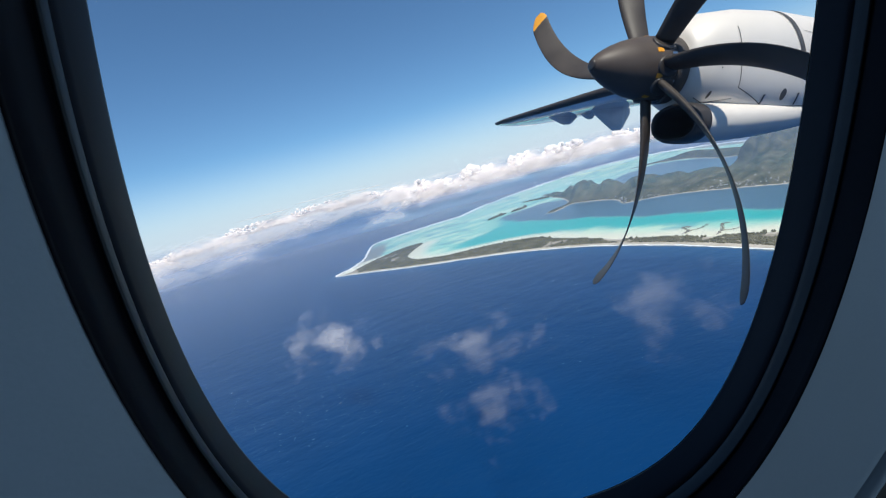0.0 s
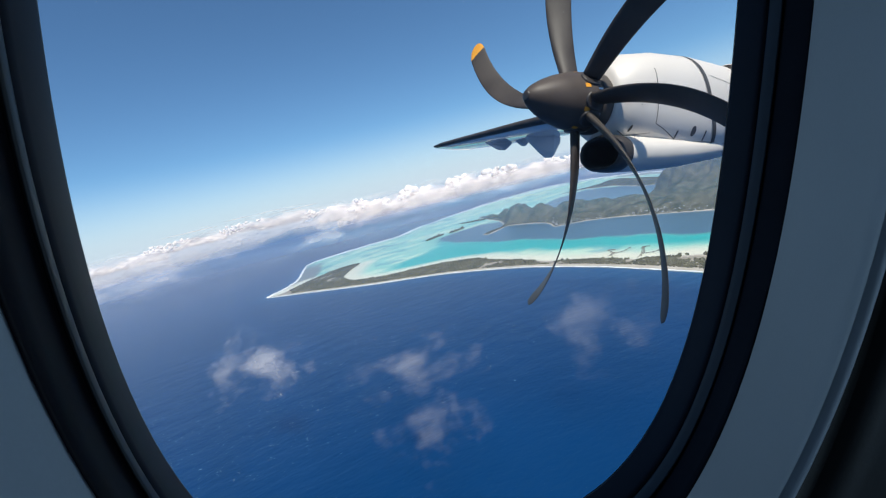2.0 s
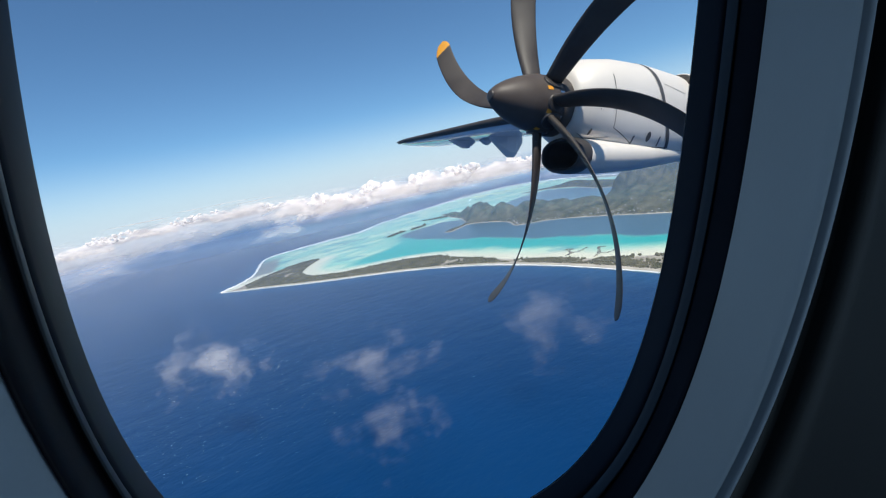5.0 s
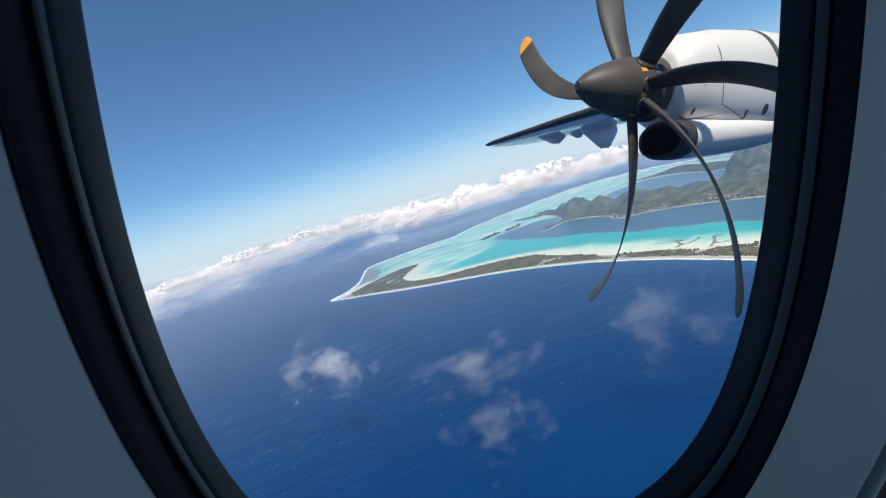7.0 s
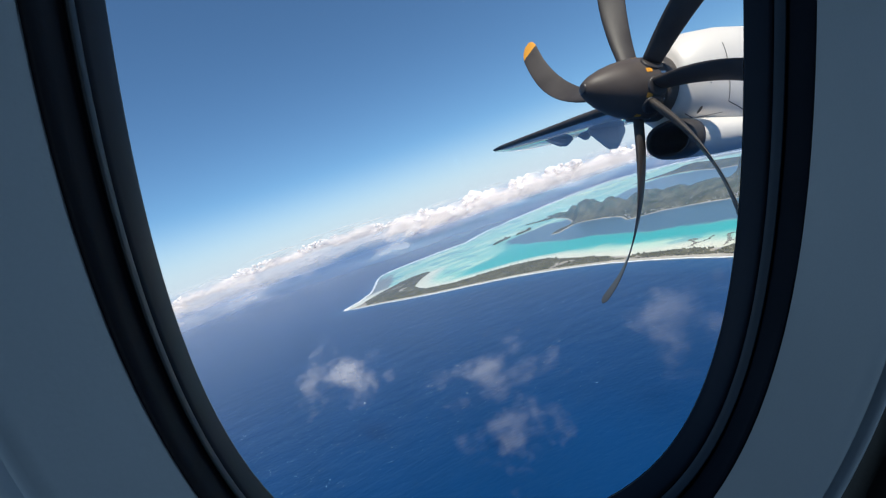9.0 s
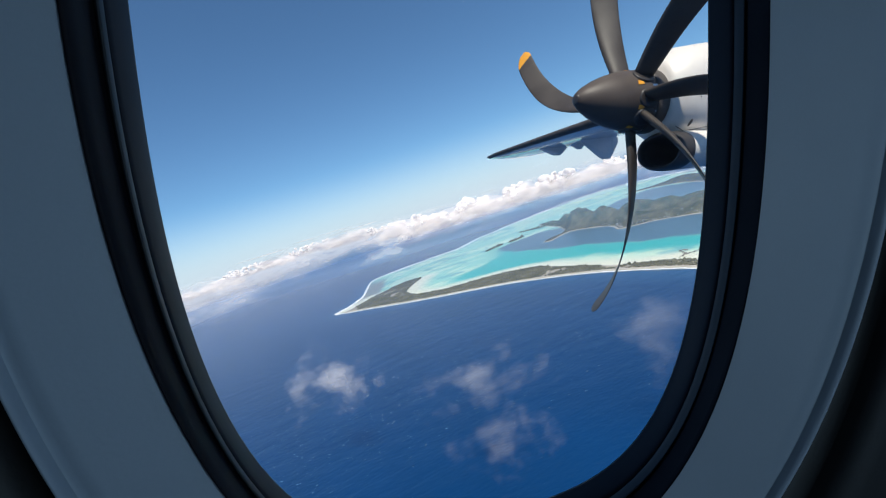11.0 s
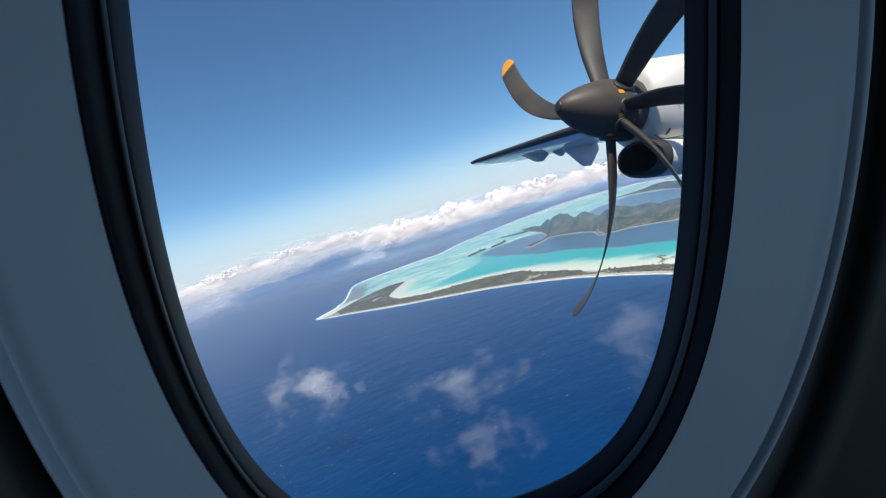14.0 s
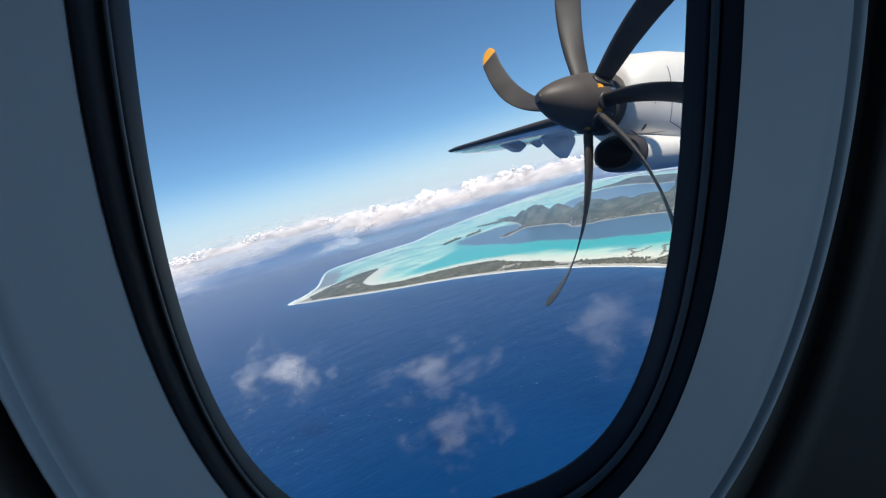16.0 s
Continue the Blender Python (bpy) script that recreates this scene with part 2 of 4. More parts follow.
def water_material():
    m = bpy.data.materials.new("sea_water")
    m.use_nodes = True
    n, l = m.node_tree.nodes, m.node_tree.links
    b = n["Principled BSDF"]
    a = n.new("ShaderNodeAttribute")
    a.attribute_name = "bed"
    l.new(a.outputs["Color"], b.inputs["Base Color"])
    b.inputs["Roughness"].default_value, b.inputs["IOR"].default_value = 0.30, 1.33
    b.inputs["Specular IOR Level"].default_value = 0.4
    tc = n.new("ShaderNodeTexCoord")
    last = None
    for scale, dist in ((0.035, 2.2), (0.22, 0.5), (1.1, 0.12)):
        tex = n.new("ShaderNodeTexNoise")
        tex.inputs["Scale"].default_value, tex.inputs["Detail"].default_value = scale, 5
        st = n.new("ShaderNodeMapping")
        st.inputs["Scale"].default_value = (1.0, 0.55, 1.0)
        st.inputs["Rotation"].default_value = (0, 0, 0.5)
        l.new(tc.outputs["Object"], st.inputs["Vector"])
        l.new(st.outputs[0], tex.inputs["Vector"])
        bump = n.new("ShaderNodeBump")
        bump.inputs["Strength"].default_value, bump.inputs["Distance"].default_value = 0.6, dist
        l.new(tex.outputs["Fac"], bump.inputs["Height"])
        if last:
            l.new(last.outputs[0], bump.inputs["Normal"])
        last = bump
    l.new(last.outputs[0], b.inputs["Normal"])
    return m


me.materials.append(water_material())
tagged(new("water", me), "deep blue ocean and turquoise lagoon water", "water", kind="structure")

FOAM = material("surf_foam", (0.93, 0.94, 0.93), 0.8, second=(0.78, 0.82, 0.83), scale=0.05, fine=0.6)
SAND = material("coral_sand", (0.52, 0.47, 0.39), 0.9, second=(0.38, 0.34, 0.275), scale=0.03, fine=0.5, bump=0.3, bump_scale=0.4)
RUBBLE = material("coral_rubble", (0.24, 0.21, 0.16), 0.95, second=(0.38, 0.34, 0.27), scale=0.03, fine=0.5, bump=0.4, bump_scale=0.5)
FOREST = material("forest_leaves", (0.030, 0.046, 0.030), 0.95, second=(0.17, 0.155, 0.10), scale=0.03, fine=0.25, bump=3.0, bump_scale=0.14, spec=0.2)
PALM = material("palm_leaves", (0.085, 0.088, 0.052), 0.85, second=(0.19, 0.175, 0.115), scale=0.03, fine=0.35, spec=0.2)


def ribbon(name, line, width, z, mat, label, ragged=0.5, inner=0.0, tall=1.2):
    """A ragged strip of surf along a plan curve."""
    pts = spline(line[::2] if len(line) > 60 else line, 10)
    tang = np.gradient(pts, axis=0)
    tang /= np.hypot(*tang.T)[:, None] + 1e-9
    nor = np.stack([-tang[:, 1], tang[:, 0]], 1)
    s = np.cumsum(np.hypot(*np.gradient(pts, axis=0).T))
    pts = pts + nor * (2.6 * width * (fractal(s / 26, s * 0 + 1, 3) - 0.45) + 1.6 * width * (fractal(s / 70, s * 0 + 13, 2) - 0.37))[:, None]
    w1 = width * (0.6 + 2 * ragged * (fractal(s / 14, s * 0 + 3, 4) - 0.3).clip(0))
    w2 = width * (0.4 + 2 * ragged * (fractal(s / 11, s * 0 + 9, 4) - 0.35).clip(0))
    a, b = pts + nor * (w1 + inner)[:, None], pts - nor * (w2 - inner)[:, None]
    crest = z + tall * (0.25 + 1.3 * fractal(s / 9, s * 0 + 5, 4)).clip(0, 1)
    verts = [(*p, z) for p in a] + [(*p, h) for p, h in zip(pts, crest)] + [(*p, z) for p in b]
    n = len(pts)
    ob = mesh_object(name, verts, [(r * n + k, r * n + k + 1, r * n + n + k + 1, r * n + n + k) for r in (0, 1) for k in range(n - 1)], mat)
    return tagged(ob, label, "surf", kind="stuff")


ribbon("surf", shore, 2.3, 0.5, FOAM, "white surf breaking along the outer beach", 0.9)
ribbon("surf", reef[:63], 4.8, 0.5, FOAM, "white surf breaking on the reef crest", 1.0, 0.0, 4.0)
ribbon("surf", reef[60:], 13.0, 0.5, FOAM, "thin white surf on the far reef", 0.7, 0.0, 4.0)


def island(name, plan, height, mats, label, step, edge=14.0, cover=12.0):
    """A patch of land over a closed plan curve; height(q, d) gives its relief from the distance d to the shore."""
    lo, hi = plan.min(0), plan.max(0)
    xs, ys = np.arange(lo[0] - step, hi[0] + 2 * step, step), np.arange(lo[1] - step, hi[1] + 2 * step, step)
    X, Y = np.meshgrid(xs, ys, indexing="ij")
    q = np.stack([X.ravel(), Y.ravel()], 1)
    d = depth_in(q, plan)
    z = np.where(d > -step * 1.5, height(q, d), -3.0)
    keep = (d > -step * 1.5).reshape(X.shape)
    ny = len(ys)
    i, j = np.nonzero(keep[:-1, :-1] & keep[1:, :-1] & keep[:-1, 1:] & keep[1:, 1:])
    f = np.stack([i * ny + j, (i + 1) * ny + j, (i + 1) * ny + j + 1, i * ny + j + 1], 1)
    used, inv = np.unique(f, return_inverse=True)
    f = inv.reshape(-1, 4)
    ob = mesh_object(name, np.column_stack([q, z])[used], f.tolist(), None)
    for m in mats:
        ob.data.materials.append(m)
    dc = d[used][f].mean(1) + 8 * (fractal(q[used][f].mean(1)[:, 0] / 16, q[used][f].mean(1)[:, 1] / 16, 3) - 0.47)
    ob.data.polygons.foreach_set("material_index", np.where(dc > cover, len(mats) - 1, 0).astype(np.int32))
    return tagged(ob, label, "island", kind="structure")


def low(top):
    return lambda q, d: np.clip(d / 12, -0.6, 1) * top + 0.5 * (fractal(q[:, 0] / 9, q[:, 1] / 9, 3) - 0.4) * np.clip(d / 10, 0, 1)


island("sand_motu", motu_plan, low(1.6), [SAND, RUBBLE], "long low coral islet with a pale outer beach", 5.0, cover=16)


def grove(name, plan, count, size, margin, label, ground, mat, seed, tall=1.0):
    """Crowns of a far wood, scattered over a plan curve: one joined mesh of many uneven clumps."""
    rng = np.random.default_rng(seed)
    lo, hi = plan.min(0), plan.max(0)
    spots = rng.uniform(lo, hi, (count * 9, 2))
    d = depth_in(spots, plan)
    m = margin(spots) if callable(margin) else margin
    good = (d > m) & (fractal(spots[:, 0] / 40, spots[:, 1] / 40, 3) > 0.24)
    spots = spots[good][:count]
    base = bmesh.new()
    bmesh.ops.create_icosphere(base, subdivisions=1, radius=1.0)
    bv = np.array([v.co[:] for v in base.verts])
    bf = np.array([[v.index for v in f.verts] for f in base.faces])
    base.free()
    verts, faces = [], []
    z0 = ground(spots)
    for k, (p, g) in enumerate(zip(spots, z0)):
        s = size * (rng.uniform(0.45, 1.05) if rng.random() < 0.88 else rng.uniform(1.1, 1.7))
        w = bv * (1 + rng.uniform(-0.35, 0.35, (len(bv), 1)))
        w = w * np.array([s, s, s * tall * rng.uniform(0.7, 1.3)])
        verts.append(w + np.array([p[0], p[1], g + s * 0.5 * tall]))
        faces.append(bf + k * len(bv))
    ob = mesh_object(name, np.vstack(verts), np.vstack(faces).tolist(), mat, smooth=False)
    return tagged(ob, label, "trees", kind="stuff")


def beach_margin(q):
    west = spline(COVE[-4:], 6)
    bare = (line_distance(q, shore) < 15) | (line_distance(q, west) < 13) | ((q[:, 0] > 1440) & (q[:, 1] > -150))
    return np.where(bare, 90.0, 1.5)


grove("palm_grove", motu_plan, 21000, 1.9, beach_margin, "dense dark green palms and scrub on the coral islet",
      lambda q: np.full(len(q), 1.2), PALM, 3, 1.0)

# main island
MAIN = [(1405, -832), (1393, -845), (1425, -905), (1447, -960), (1369, -985), (1281, -989), (1214, -969), (1150, -932), (1111, -965),
        (1066, -1003), (980, -1031), (881, -1044), (791, -1051), (650, -1062), (450, -1070), (150, -1080), (150, -2050), (700, -1950),
        (960, -1750), (1090, -1560), (1150, -1420), (1230, -1300), (1310, -1205), (1380, -1165), (1480, -1150), (1600, -1160), (1750, -1190),
        (1985, -1205), (2030, -1185), (1850, -1115), (1703, -1075), (1600, -1030), (1520, -985), (1475, -930), (1465, -880), (1425, -830)]
HILLS = [(1880, -1140, 18, 40, 2), (1687, -1105, 40, 50, 2), (1515, -1068, 62, 66, 2), (1400, -1088, 52, 45, 2), (1270, -1117, 52, 45, 2),
         (1190, -1165, 34, 42, 2), (1110, -1225, 32, 45, 2), (1060, -1200, 30, 42, 2), (1020, -1385, 92, 62, 4), (930, -1460, 106, 100, 3),
         (800, -1520, 150, 130, 2), (500, -1500, 130, 220, 2), (1000, -1110, 20, 55, 2), (830, -1220, 44, 90, 2), (600, -1200, 50, 120, 2),
         (930, -1270, 40, 55, 2), (960, -1150, 26, 36, 2)]


def relief(q, d):
    """Volcanic ridges: steep peaks, cut by gullies of two sizes."""
    w = q + 46 * np.stack([fractal(q[:, 0] / 60, q[:, 1] / 60, 4) - 0.47, fractal(q[:, 0] / 60 + 50, q[:, 1] / 60 + 20, 4) - 0.47], 1)
    h = 0.0
    for x, y, a, s, power in HILLS:
        r = np.hypot(w[:, 0] - x, w[:, 1] - y) / (1.4 * s)
        h = h + (a * np.exp(-r ** power)) ** 3
    h = h ** (1 / 3)
    ridge = (1 - np.abs(3.0 * (fractal(q[:, 0] / 85, q[:, 1] / 85, 4) - 0.47))).clip(0, 1)
    gully = (1 - np.abs(3.4 * (fractal(q[:, 0] / 30 + 9, q[:, 1] / 30 + 4, 4) - 0.47))).clip(0, 1)
    rough = 7.0 * fractal(q[:, 0] / 14, q[:, 1] / 14, 4)
    return np.where(d < 0, d * 0.3, (1.5 + h * (0.52 + 0.34 * ridge + 0.24 * gully) * smoothstep(0, 55, d) + rough * smoothstep(8, 30, d)) * smoothstep(-1, 6, d))


main_plan = spline(MAIN, 5, True)
island("forested_island", main_plan, relief, [SAND, FOREST], "steep green forested volcanic island with a narrow sandy shore", 4.0, cover=5)
FAR_MOTU = [(1990, -1700), (1930, -1760), (1840, -1790), (1700, -1780), (1560, -1720), (1385, -1640), (1250, -1700), (1300, -1780),
            (1500, -1830), (1700, -1880), (1880, -1860), (1980, -1780)]
far_plan = spline(FAR_MOTU, 5, True)


def far_relief(q, d):
    h = 20 * np.exp(-((q[:, 0] - 1720) ** 2 + (q[:, 1] + 1830) ** 2) / (2 * 90 ** 2)) + 14 * np.exp(-((q[:, 0] - 1500) ** 2 + (q[:, 1] + 1760) ** 2) / (2 * 110 ** 2))
    return np.where(d < 0, d * 0.3, (1.2 + (h + 6) * smoothstep(2, 50, d) + 2 * fractal(q[:, 0] / 14, q[:, 1] / 14, 3)))


island("far_islet", far_plan, far_relief, [SAND, FOREST], "low wooded islet beyond the bay", 9.0, cover=4)
for plan in ([(1725, -735), (1752, -790), (1765, -835), (1752, -832), (1735, -790), (1715, -742)],
             [(1748, -855), (1765, -890), (1775, -940), (1760, -930), (1745, -890)],
             [(1990, -1035), (1930, -1080), (1865, -1120), (1875, -1095), (1930, -1055)]):
    p = spline(plan, 5, True)
    island("small_islet", p, low(1.2), [SAND, FOREST], "tiny wooded islet on the lagoon shallows", 4.0, cover=1)
    grove("scrub", p, 60, 5.0, 1.0, "dark scrub on a tiny islet", lambda q: np.full(len(q), 1.0), PALM, 11, 0.7)

# ---- haze and clouds ----
def backdrop_material():
    """Glow coloured as far sea and haze, thinning out upwards into the clear sky."""
    m = bpy.data.materials.new("painted_horizon_haze")
    m.use_nodes = True
    n, l = m.node_tree.nodes, m.node_tree.links
    n.remove(n["Principled BSDF"])
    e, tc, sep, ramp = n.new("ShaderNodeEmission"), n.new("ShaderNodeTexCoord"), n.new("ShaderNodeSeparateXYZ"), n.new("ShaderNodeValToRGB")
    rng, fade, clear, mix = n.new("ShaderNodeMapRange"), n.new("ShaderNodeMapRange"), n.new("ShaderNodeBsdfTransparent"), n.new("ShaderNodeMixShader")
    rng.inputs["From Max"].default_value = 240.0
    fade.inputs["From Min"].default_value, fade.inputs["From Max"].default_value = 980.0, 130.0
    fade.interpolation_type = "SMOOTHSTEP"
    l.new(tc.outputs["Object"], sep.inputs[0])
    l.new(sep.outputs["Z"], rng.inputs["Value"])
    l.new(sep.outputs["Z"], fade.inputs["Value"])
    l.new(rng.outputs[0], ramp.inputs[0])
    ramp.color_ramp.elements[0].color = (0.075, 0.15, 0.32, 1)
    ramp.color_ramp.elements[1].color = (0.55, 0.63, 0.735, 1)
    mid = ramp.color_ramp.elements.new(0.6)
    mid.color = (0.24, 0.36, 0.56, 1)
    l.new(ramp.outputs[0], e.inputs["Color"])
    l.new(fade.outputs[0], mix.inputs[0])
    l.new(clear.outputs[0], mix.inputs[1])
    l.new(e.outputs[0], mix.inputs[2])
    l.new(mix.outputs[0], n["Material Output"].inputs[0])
    return m


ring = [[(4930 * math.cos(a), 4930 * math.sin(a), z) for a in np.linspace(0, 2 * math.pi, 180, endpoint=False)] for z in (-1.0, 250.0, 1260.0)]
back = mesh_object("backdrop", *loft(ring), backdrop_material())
tagged(back, "glowing ring painted with pale haze along the far horizon", "haze", kind="structure")


def cloud_material():
    m = bpy.data.materials.new("cloud_vapour")
    m.use_nodes = True
    n, l = m.node_tree.nodes, m.node_tree.links
    n.remove(n["Principled BSDF"])
    d, t, mix = n.new("ShaderNodeBsdfDiffuse"), n.new("ShaderNodeBsdfTranslucent"), n.new("ShaderNodeMixShader")
    for s in (d, t):
        s.inputs["Color"].default_value = (0.985, 0.95, 0.945, 1)
    tc, tex, bump = n.new("ShaderNodeTexCoord"), n.new("ShaderNodeTexNoise"), n.new("ShaderNodeBump")
    tex.inputs["Scale"].default_value, tex.inputs["Detail"].default_value = 0.02, 8
    bump.inputs["Strength"].default_value, bump.inputs["Distance"].default_value = 0.25, 6.0
    l.new(tc.outputs["Object"], tex.inputs["Vector"])
    l.new(tex.outputs["Fac"], bump.inputs["Height"])
    l.new(bump.outputs[0], d.inputs["Normal"])
    mix.inputs[0].default_value = 0.45
    l.new(d.outputs[0], mix.inputs[1])
    l.new(t.outputs[0], mix.inputs[2])
    l.new(mix.outputs[0], n["Material Output"].inputs[0])
    return m


CLOUD = cloud_material()


def puff_mesh(rng, sites):
    base = bmesh.new()
    bmesh.ops.create_icosphere(base, subdivisions=3, radius=1.0)
    bv = np.array([v.co[:] for v in base.verts])
    bf = np.array([[v.index for v in f.verts] for f in base.faces])
    base.free()
    verts, faces = [], []
    for k, (c, r) in enumerate(sites):
        off = rng.uniform(0, 90)
        n1 = fractal(bv[:, 0] * 1.6 + off + bv[:, 2], bv[:, 1] * 1.6 + off - bv[:, 2] * 0.6, 4)
        w = bv * (0.66 + 0.72 * n1)[:, None] * r
        verts.append(w + c)
        faces.append(bf + k * len(bv))
    return np.vstack(verts), np.vstack(faces).tolist()


def cumulus(name, az, dip_lo, dip_hi, width, dist, count, seed, label):
    """A heap of rounded puffs grown into one cloud, at a bearing and distance, between two elevations (degrees)."""
    rng = np.random.default_rng(seed)
    zl, zh = ALTITUDE + dist * math.tan(radians(dip_lo)), ALTITUDE + dist * math.tan(radians(dip_hi))
    half = dist * math.tan(radians(width / 2))
    tall = zh - zl
    sites = []
    for k in range(count):
        u = rng.uniform(-1, 1)
        crest = (1 - abs(u) ** 3) * (0.55 + 0.45 * value_noise(np.array([u * 3.1 + seed]), np.array([seed * 1.7]))[0] * 1.6)
        crest = min(1.0, crest)
        r = tall * (0.07 + 0.17 * rng.random() ** 1.7) * (0.5 + 0.5 * crest)
        z = zl + r * 0.55 + max(0.0, tall * crest - 1.6 * r) * rng.uniform(0, 1)
        sites.append((np.array([rng.uniform(-0.5, 0.5) * tall * 1.6, u * half, z]), r))
    for u in np.linspace(-1.0, 1.0, int(6 * half / tall) + 4):      # the body along the base
        sites.append((np.array([0.0, u * half, zl + tall * 0.2]), tall * 0.2))
    for k in range(count // 2):                      # torn rags along the base
        u = rng.uniform(-1.05, 1.05)
        sites.append((np.array([rng.uniform(-0.5, 0.3) * tall, u * half, zl + tall * rng.uniform(0.0, 0.2)]), tall * rng.uniform(0.08, 0.15)))
    ob = mesh_object(name, *puff_mesh(rng, sites), CLOUD)
    grow = ob.modifiers.new("grow", "REMESH")
    grow.mode, grow.voxel_size, grow.use_smooth_shade = "VOXEL", tall / 34, True
    for size, strength in ((0.26, 0.17), (0.09, 0.04)):
        tex = bpy.data.textures.new("billow", "CLOUDS")
        tex.noise_scale, tex.noise_depth = tall * size, 4
        push = ob.modifiers.new("billow", "DISPLACE")
        push.texture, push.strength, push.mid_level, push.texture_coords = tex, tall * strength, 0.5, "LOCAL"
    soft = ob.modifiers.new("soft", "SMOOTH")
    soft.factor, soft.iterations = 0.5, 8
    a = radians(az)
    ob.matrix_world = Matrix.Translation((dist * math.cos(a), dist * math.sin(a), 0)) @ Matrix.Rotation(a, 4, "Z")
    return tagged(ob, label, "cloud", group="clouds along the horizon")


BANK = ((18, -1.5, -0.5, 8, 4300), (10.5, -1.1, 0.05, 8, 4350), (4, -0.5, 0.7, 7, 4500), (-3, -0.2, 0.9, 8, 4550), (-9, -0.5, 0.7, 7, 4550),
        (-13.5, -1.4, 0.3, 3.5, 4300), (-17.5, -2.7, 0.45, 6, 4150), (-22.5, -2.6, 0.6, 6, 4200), (-28, -2.5, 0.4, 6, 4200), (-34, -2.4, 0.3, 7, 4200),
        (-40.5, -2.4, 0.0, 8, 4250), (-48, -2.4, -0.6, 9, 4300), (26, -1.9, -0.8, 10, 4400), (35, -1.9, -0.8, 11, 4400))
for k, (az, lo_el, hi_el, wd, dist) in enumerate(BANK):
    cumulus("cloud", az, lo_el, hi_el, wd * 1.3, dist, 190, 20 + k, "bank of white cumulus heaped along the horizon")


def wisp_material(seed, thick, radial=0.32, low=0.585, high=0.84):
    """Thin vapour: patchy cover that fades to nothing at the sheet's edge."""
    m = bpy.data.materials.new("thin_vapour")
    m.use_nodes = True
    n, l = m.node_tree.nodes, m.node_tree.links
    n.remove(n["Principled BSDF"])
    d, t, mix, clear, cover = (n.new("ShaderNodeBsdfDiffuse"), n.new("ShaderNodeBsdfTranslucent"), n.new("ShaderNodeMixShader"),
                               n.new("ShaderNodeBsdfTransparent"), n.new("ShaderNodeMixShader"))
    for s in (d, t):
        s.inputs["Color"].default_value = (0.95, 0.905, 0.90, 1)
    l.new(d.outputs[0], mix.inputs[1])
    l.new(t.outputs[0], mix.inputs[2])
    tc, ball, tex, mul, sub = (n.new("ShaderNodeTexCoord"), n.new("ShaderNodeTexGradient"), n.new("ShaderNodeTexNoise"),
                               n.new("ShaderNodeMath"), n.new("ShaderNodeMapRange"))
    ball.gradient_type = "SPHERICAL"
    tex.noise_dimensions = "4D"
    tex.inputs["W"].default_value = seed * 3.7
    tex.inputs["Scale"].default_value, tex.inputs["Detail"].default_value, tex.inputs["Roughness"].default_value = 1.9, 8, 0.60
    l.new(tc.outputs["Object"], ball.inputs[0])
    l.new(tc.outputs["Object"], tex.inputs["Vector"])
    mul.operation = "MULTIPLY_ADD"
    mul.inputs[1].default_value = radial
    l.new(ball.outputs["Fac"], mul.inputs[0])
    l.new(tex.outputs["Fac"], mul.inputs[2])
    sub.inputs["From Min"].default_value, sub.inputs["From Max"].default_value, sub.inputs["To Max"].default_value = low, high, thick
    sub.interpolation_type = "SMOOTHSTEP"
    l.new(mul.outputs[0], sub.inputs["Value"])
    l.new(sub.outputs[0], cover.inputs[0])
    l.new(clear.outputs[0], cover.inputs[1])
    l.new(mix.outputs[0], cover.inputs[2])
    l.new(cover.outputs[0], n["Material Output"].inputs[0])
    return m


def wisp(az, el, height, size, seed, thick, stretch=1.0, layers=1, tilt=48, label="thin ragged white cloud drifting low over the sea", radial=0.32, low=0.585, high=0.84):
    """A small ragged cloud: slanted, gently bent sheets of vapour, one behind the other."""
    dist = (ALTITUDE - height) / math.tan(radians(-el))
    verts, faces = [], []
    ct, st = math.cos(radians(tilt)), math.sin(radians(tilt))
    for layer in range(layers):
        n, k0 = 22, len(verts)
        for i in range(n):
            for j in range(n):
                turn = 2 * math.pi * j / n
                x, y = i / (n - 1) * math.cos(turn), i / (n - 1) * math.sin(turn)
                b = 0.42 * (layer - (layers - 1) / 2) + 0.10 * noise.noise((x * 1.6 + seed, y * 1.6, layer * 3.0))
                verts.append((x * ct - b * st, y, x * st + b * ct))
        faces += [(k0 + i * n + j, k0 + (i + 1) * n + j, k0 + (i + 1) * n + (j + 1) % n, k0 + i * n + (j + 1) % n) for i in range(n - 1) for j in range(n)]
    ob = mesh_object("thin_cloud", verts, faces, wisp_material(seed, thick, radial, low, high))
    a = radians(az)
    ob.matrix_world = (Matrix.Translation((dist * math.cos(a), dist * math.sin(a), height)) @ Matrix.Rotation(a, 4, "Z")
                       @ Matrix.Diagonal((size, size * stretch, size * 0.8, 1)))
    return tagged(ob, label, "cloud", group="low thin clouds")


wisp(0.0, -15.4, 85, 60, 1, 0.42, 1.0, 2, high=0.98)
wisp(-18.0, -21.0, 85, 44, 2, 0.27, 1.5, 1, high=0.97)
wisp(-18.0, -28.8, 85, 36, 3, 0.15, 1.0, 1, high=0.97)
wisp(-41.0, -20.0, 85, 58, 4, 0.17, high=0.98)


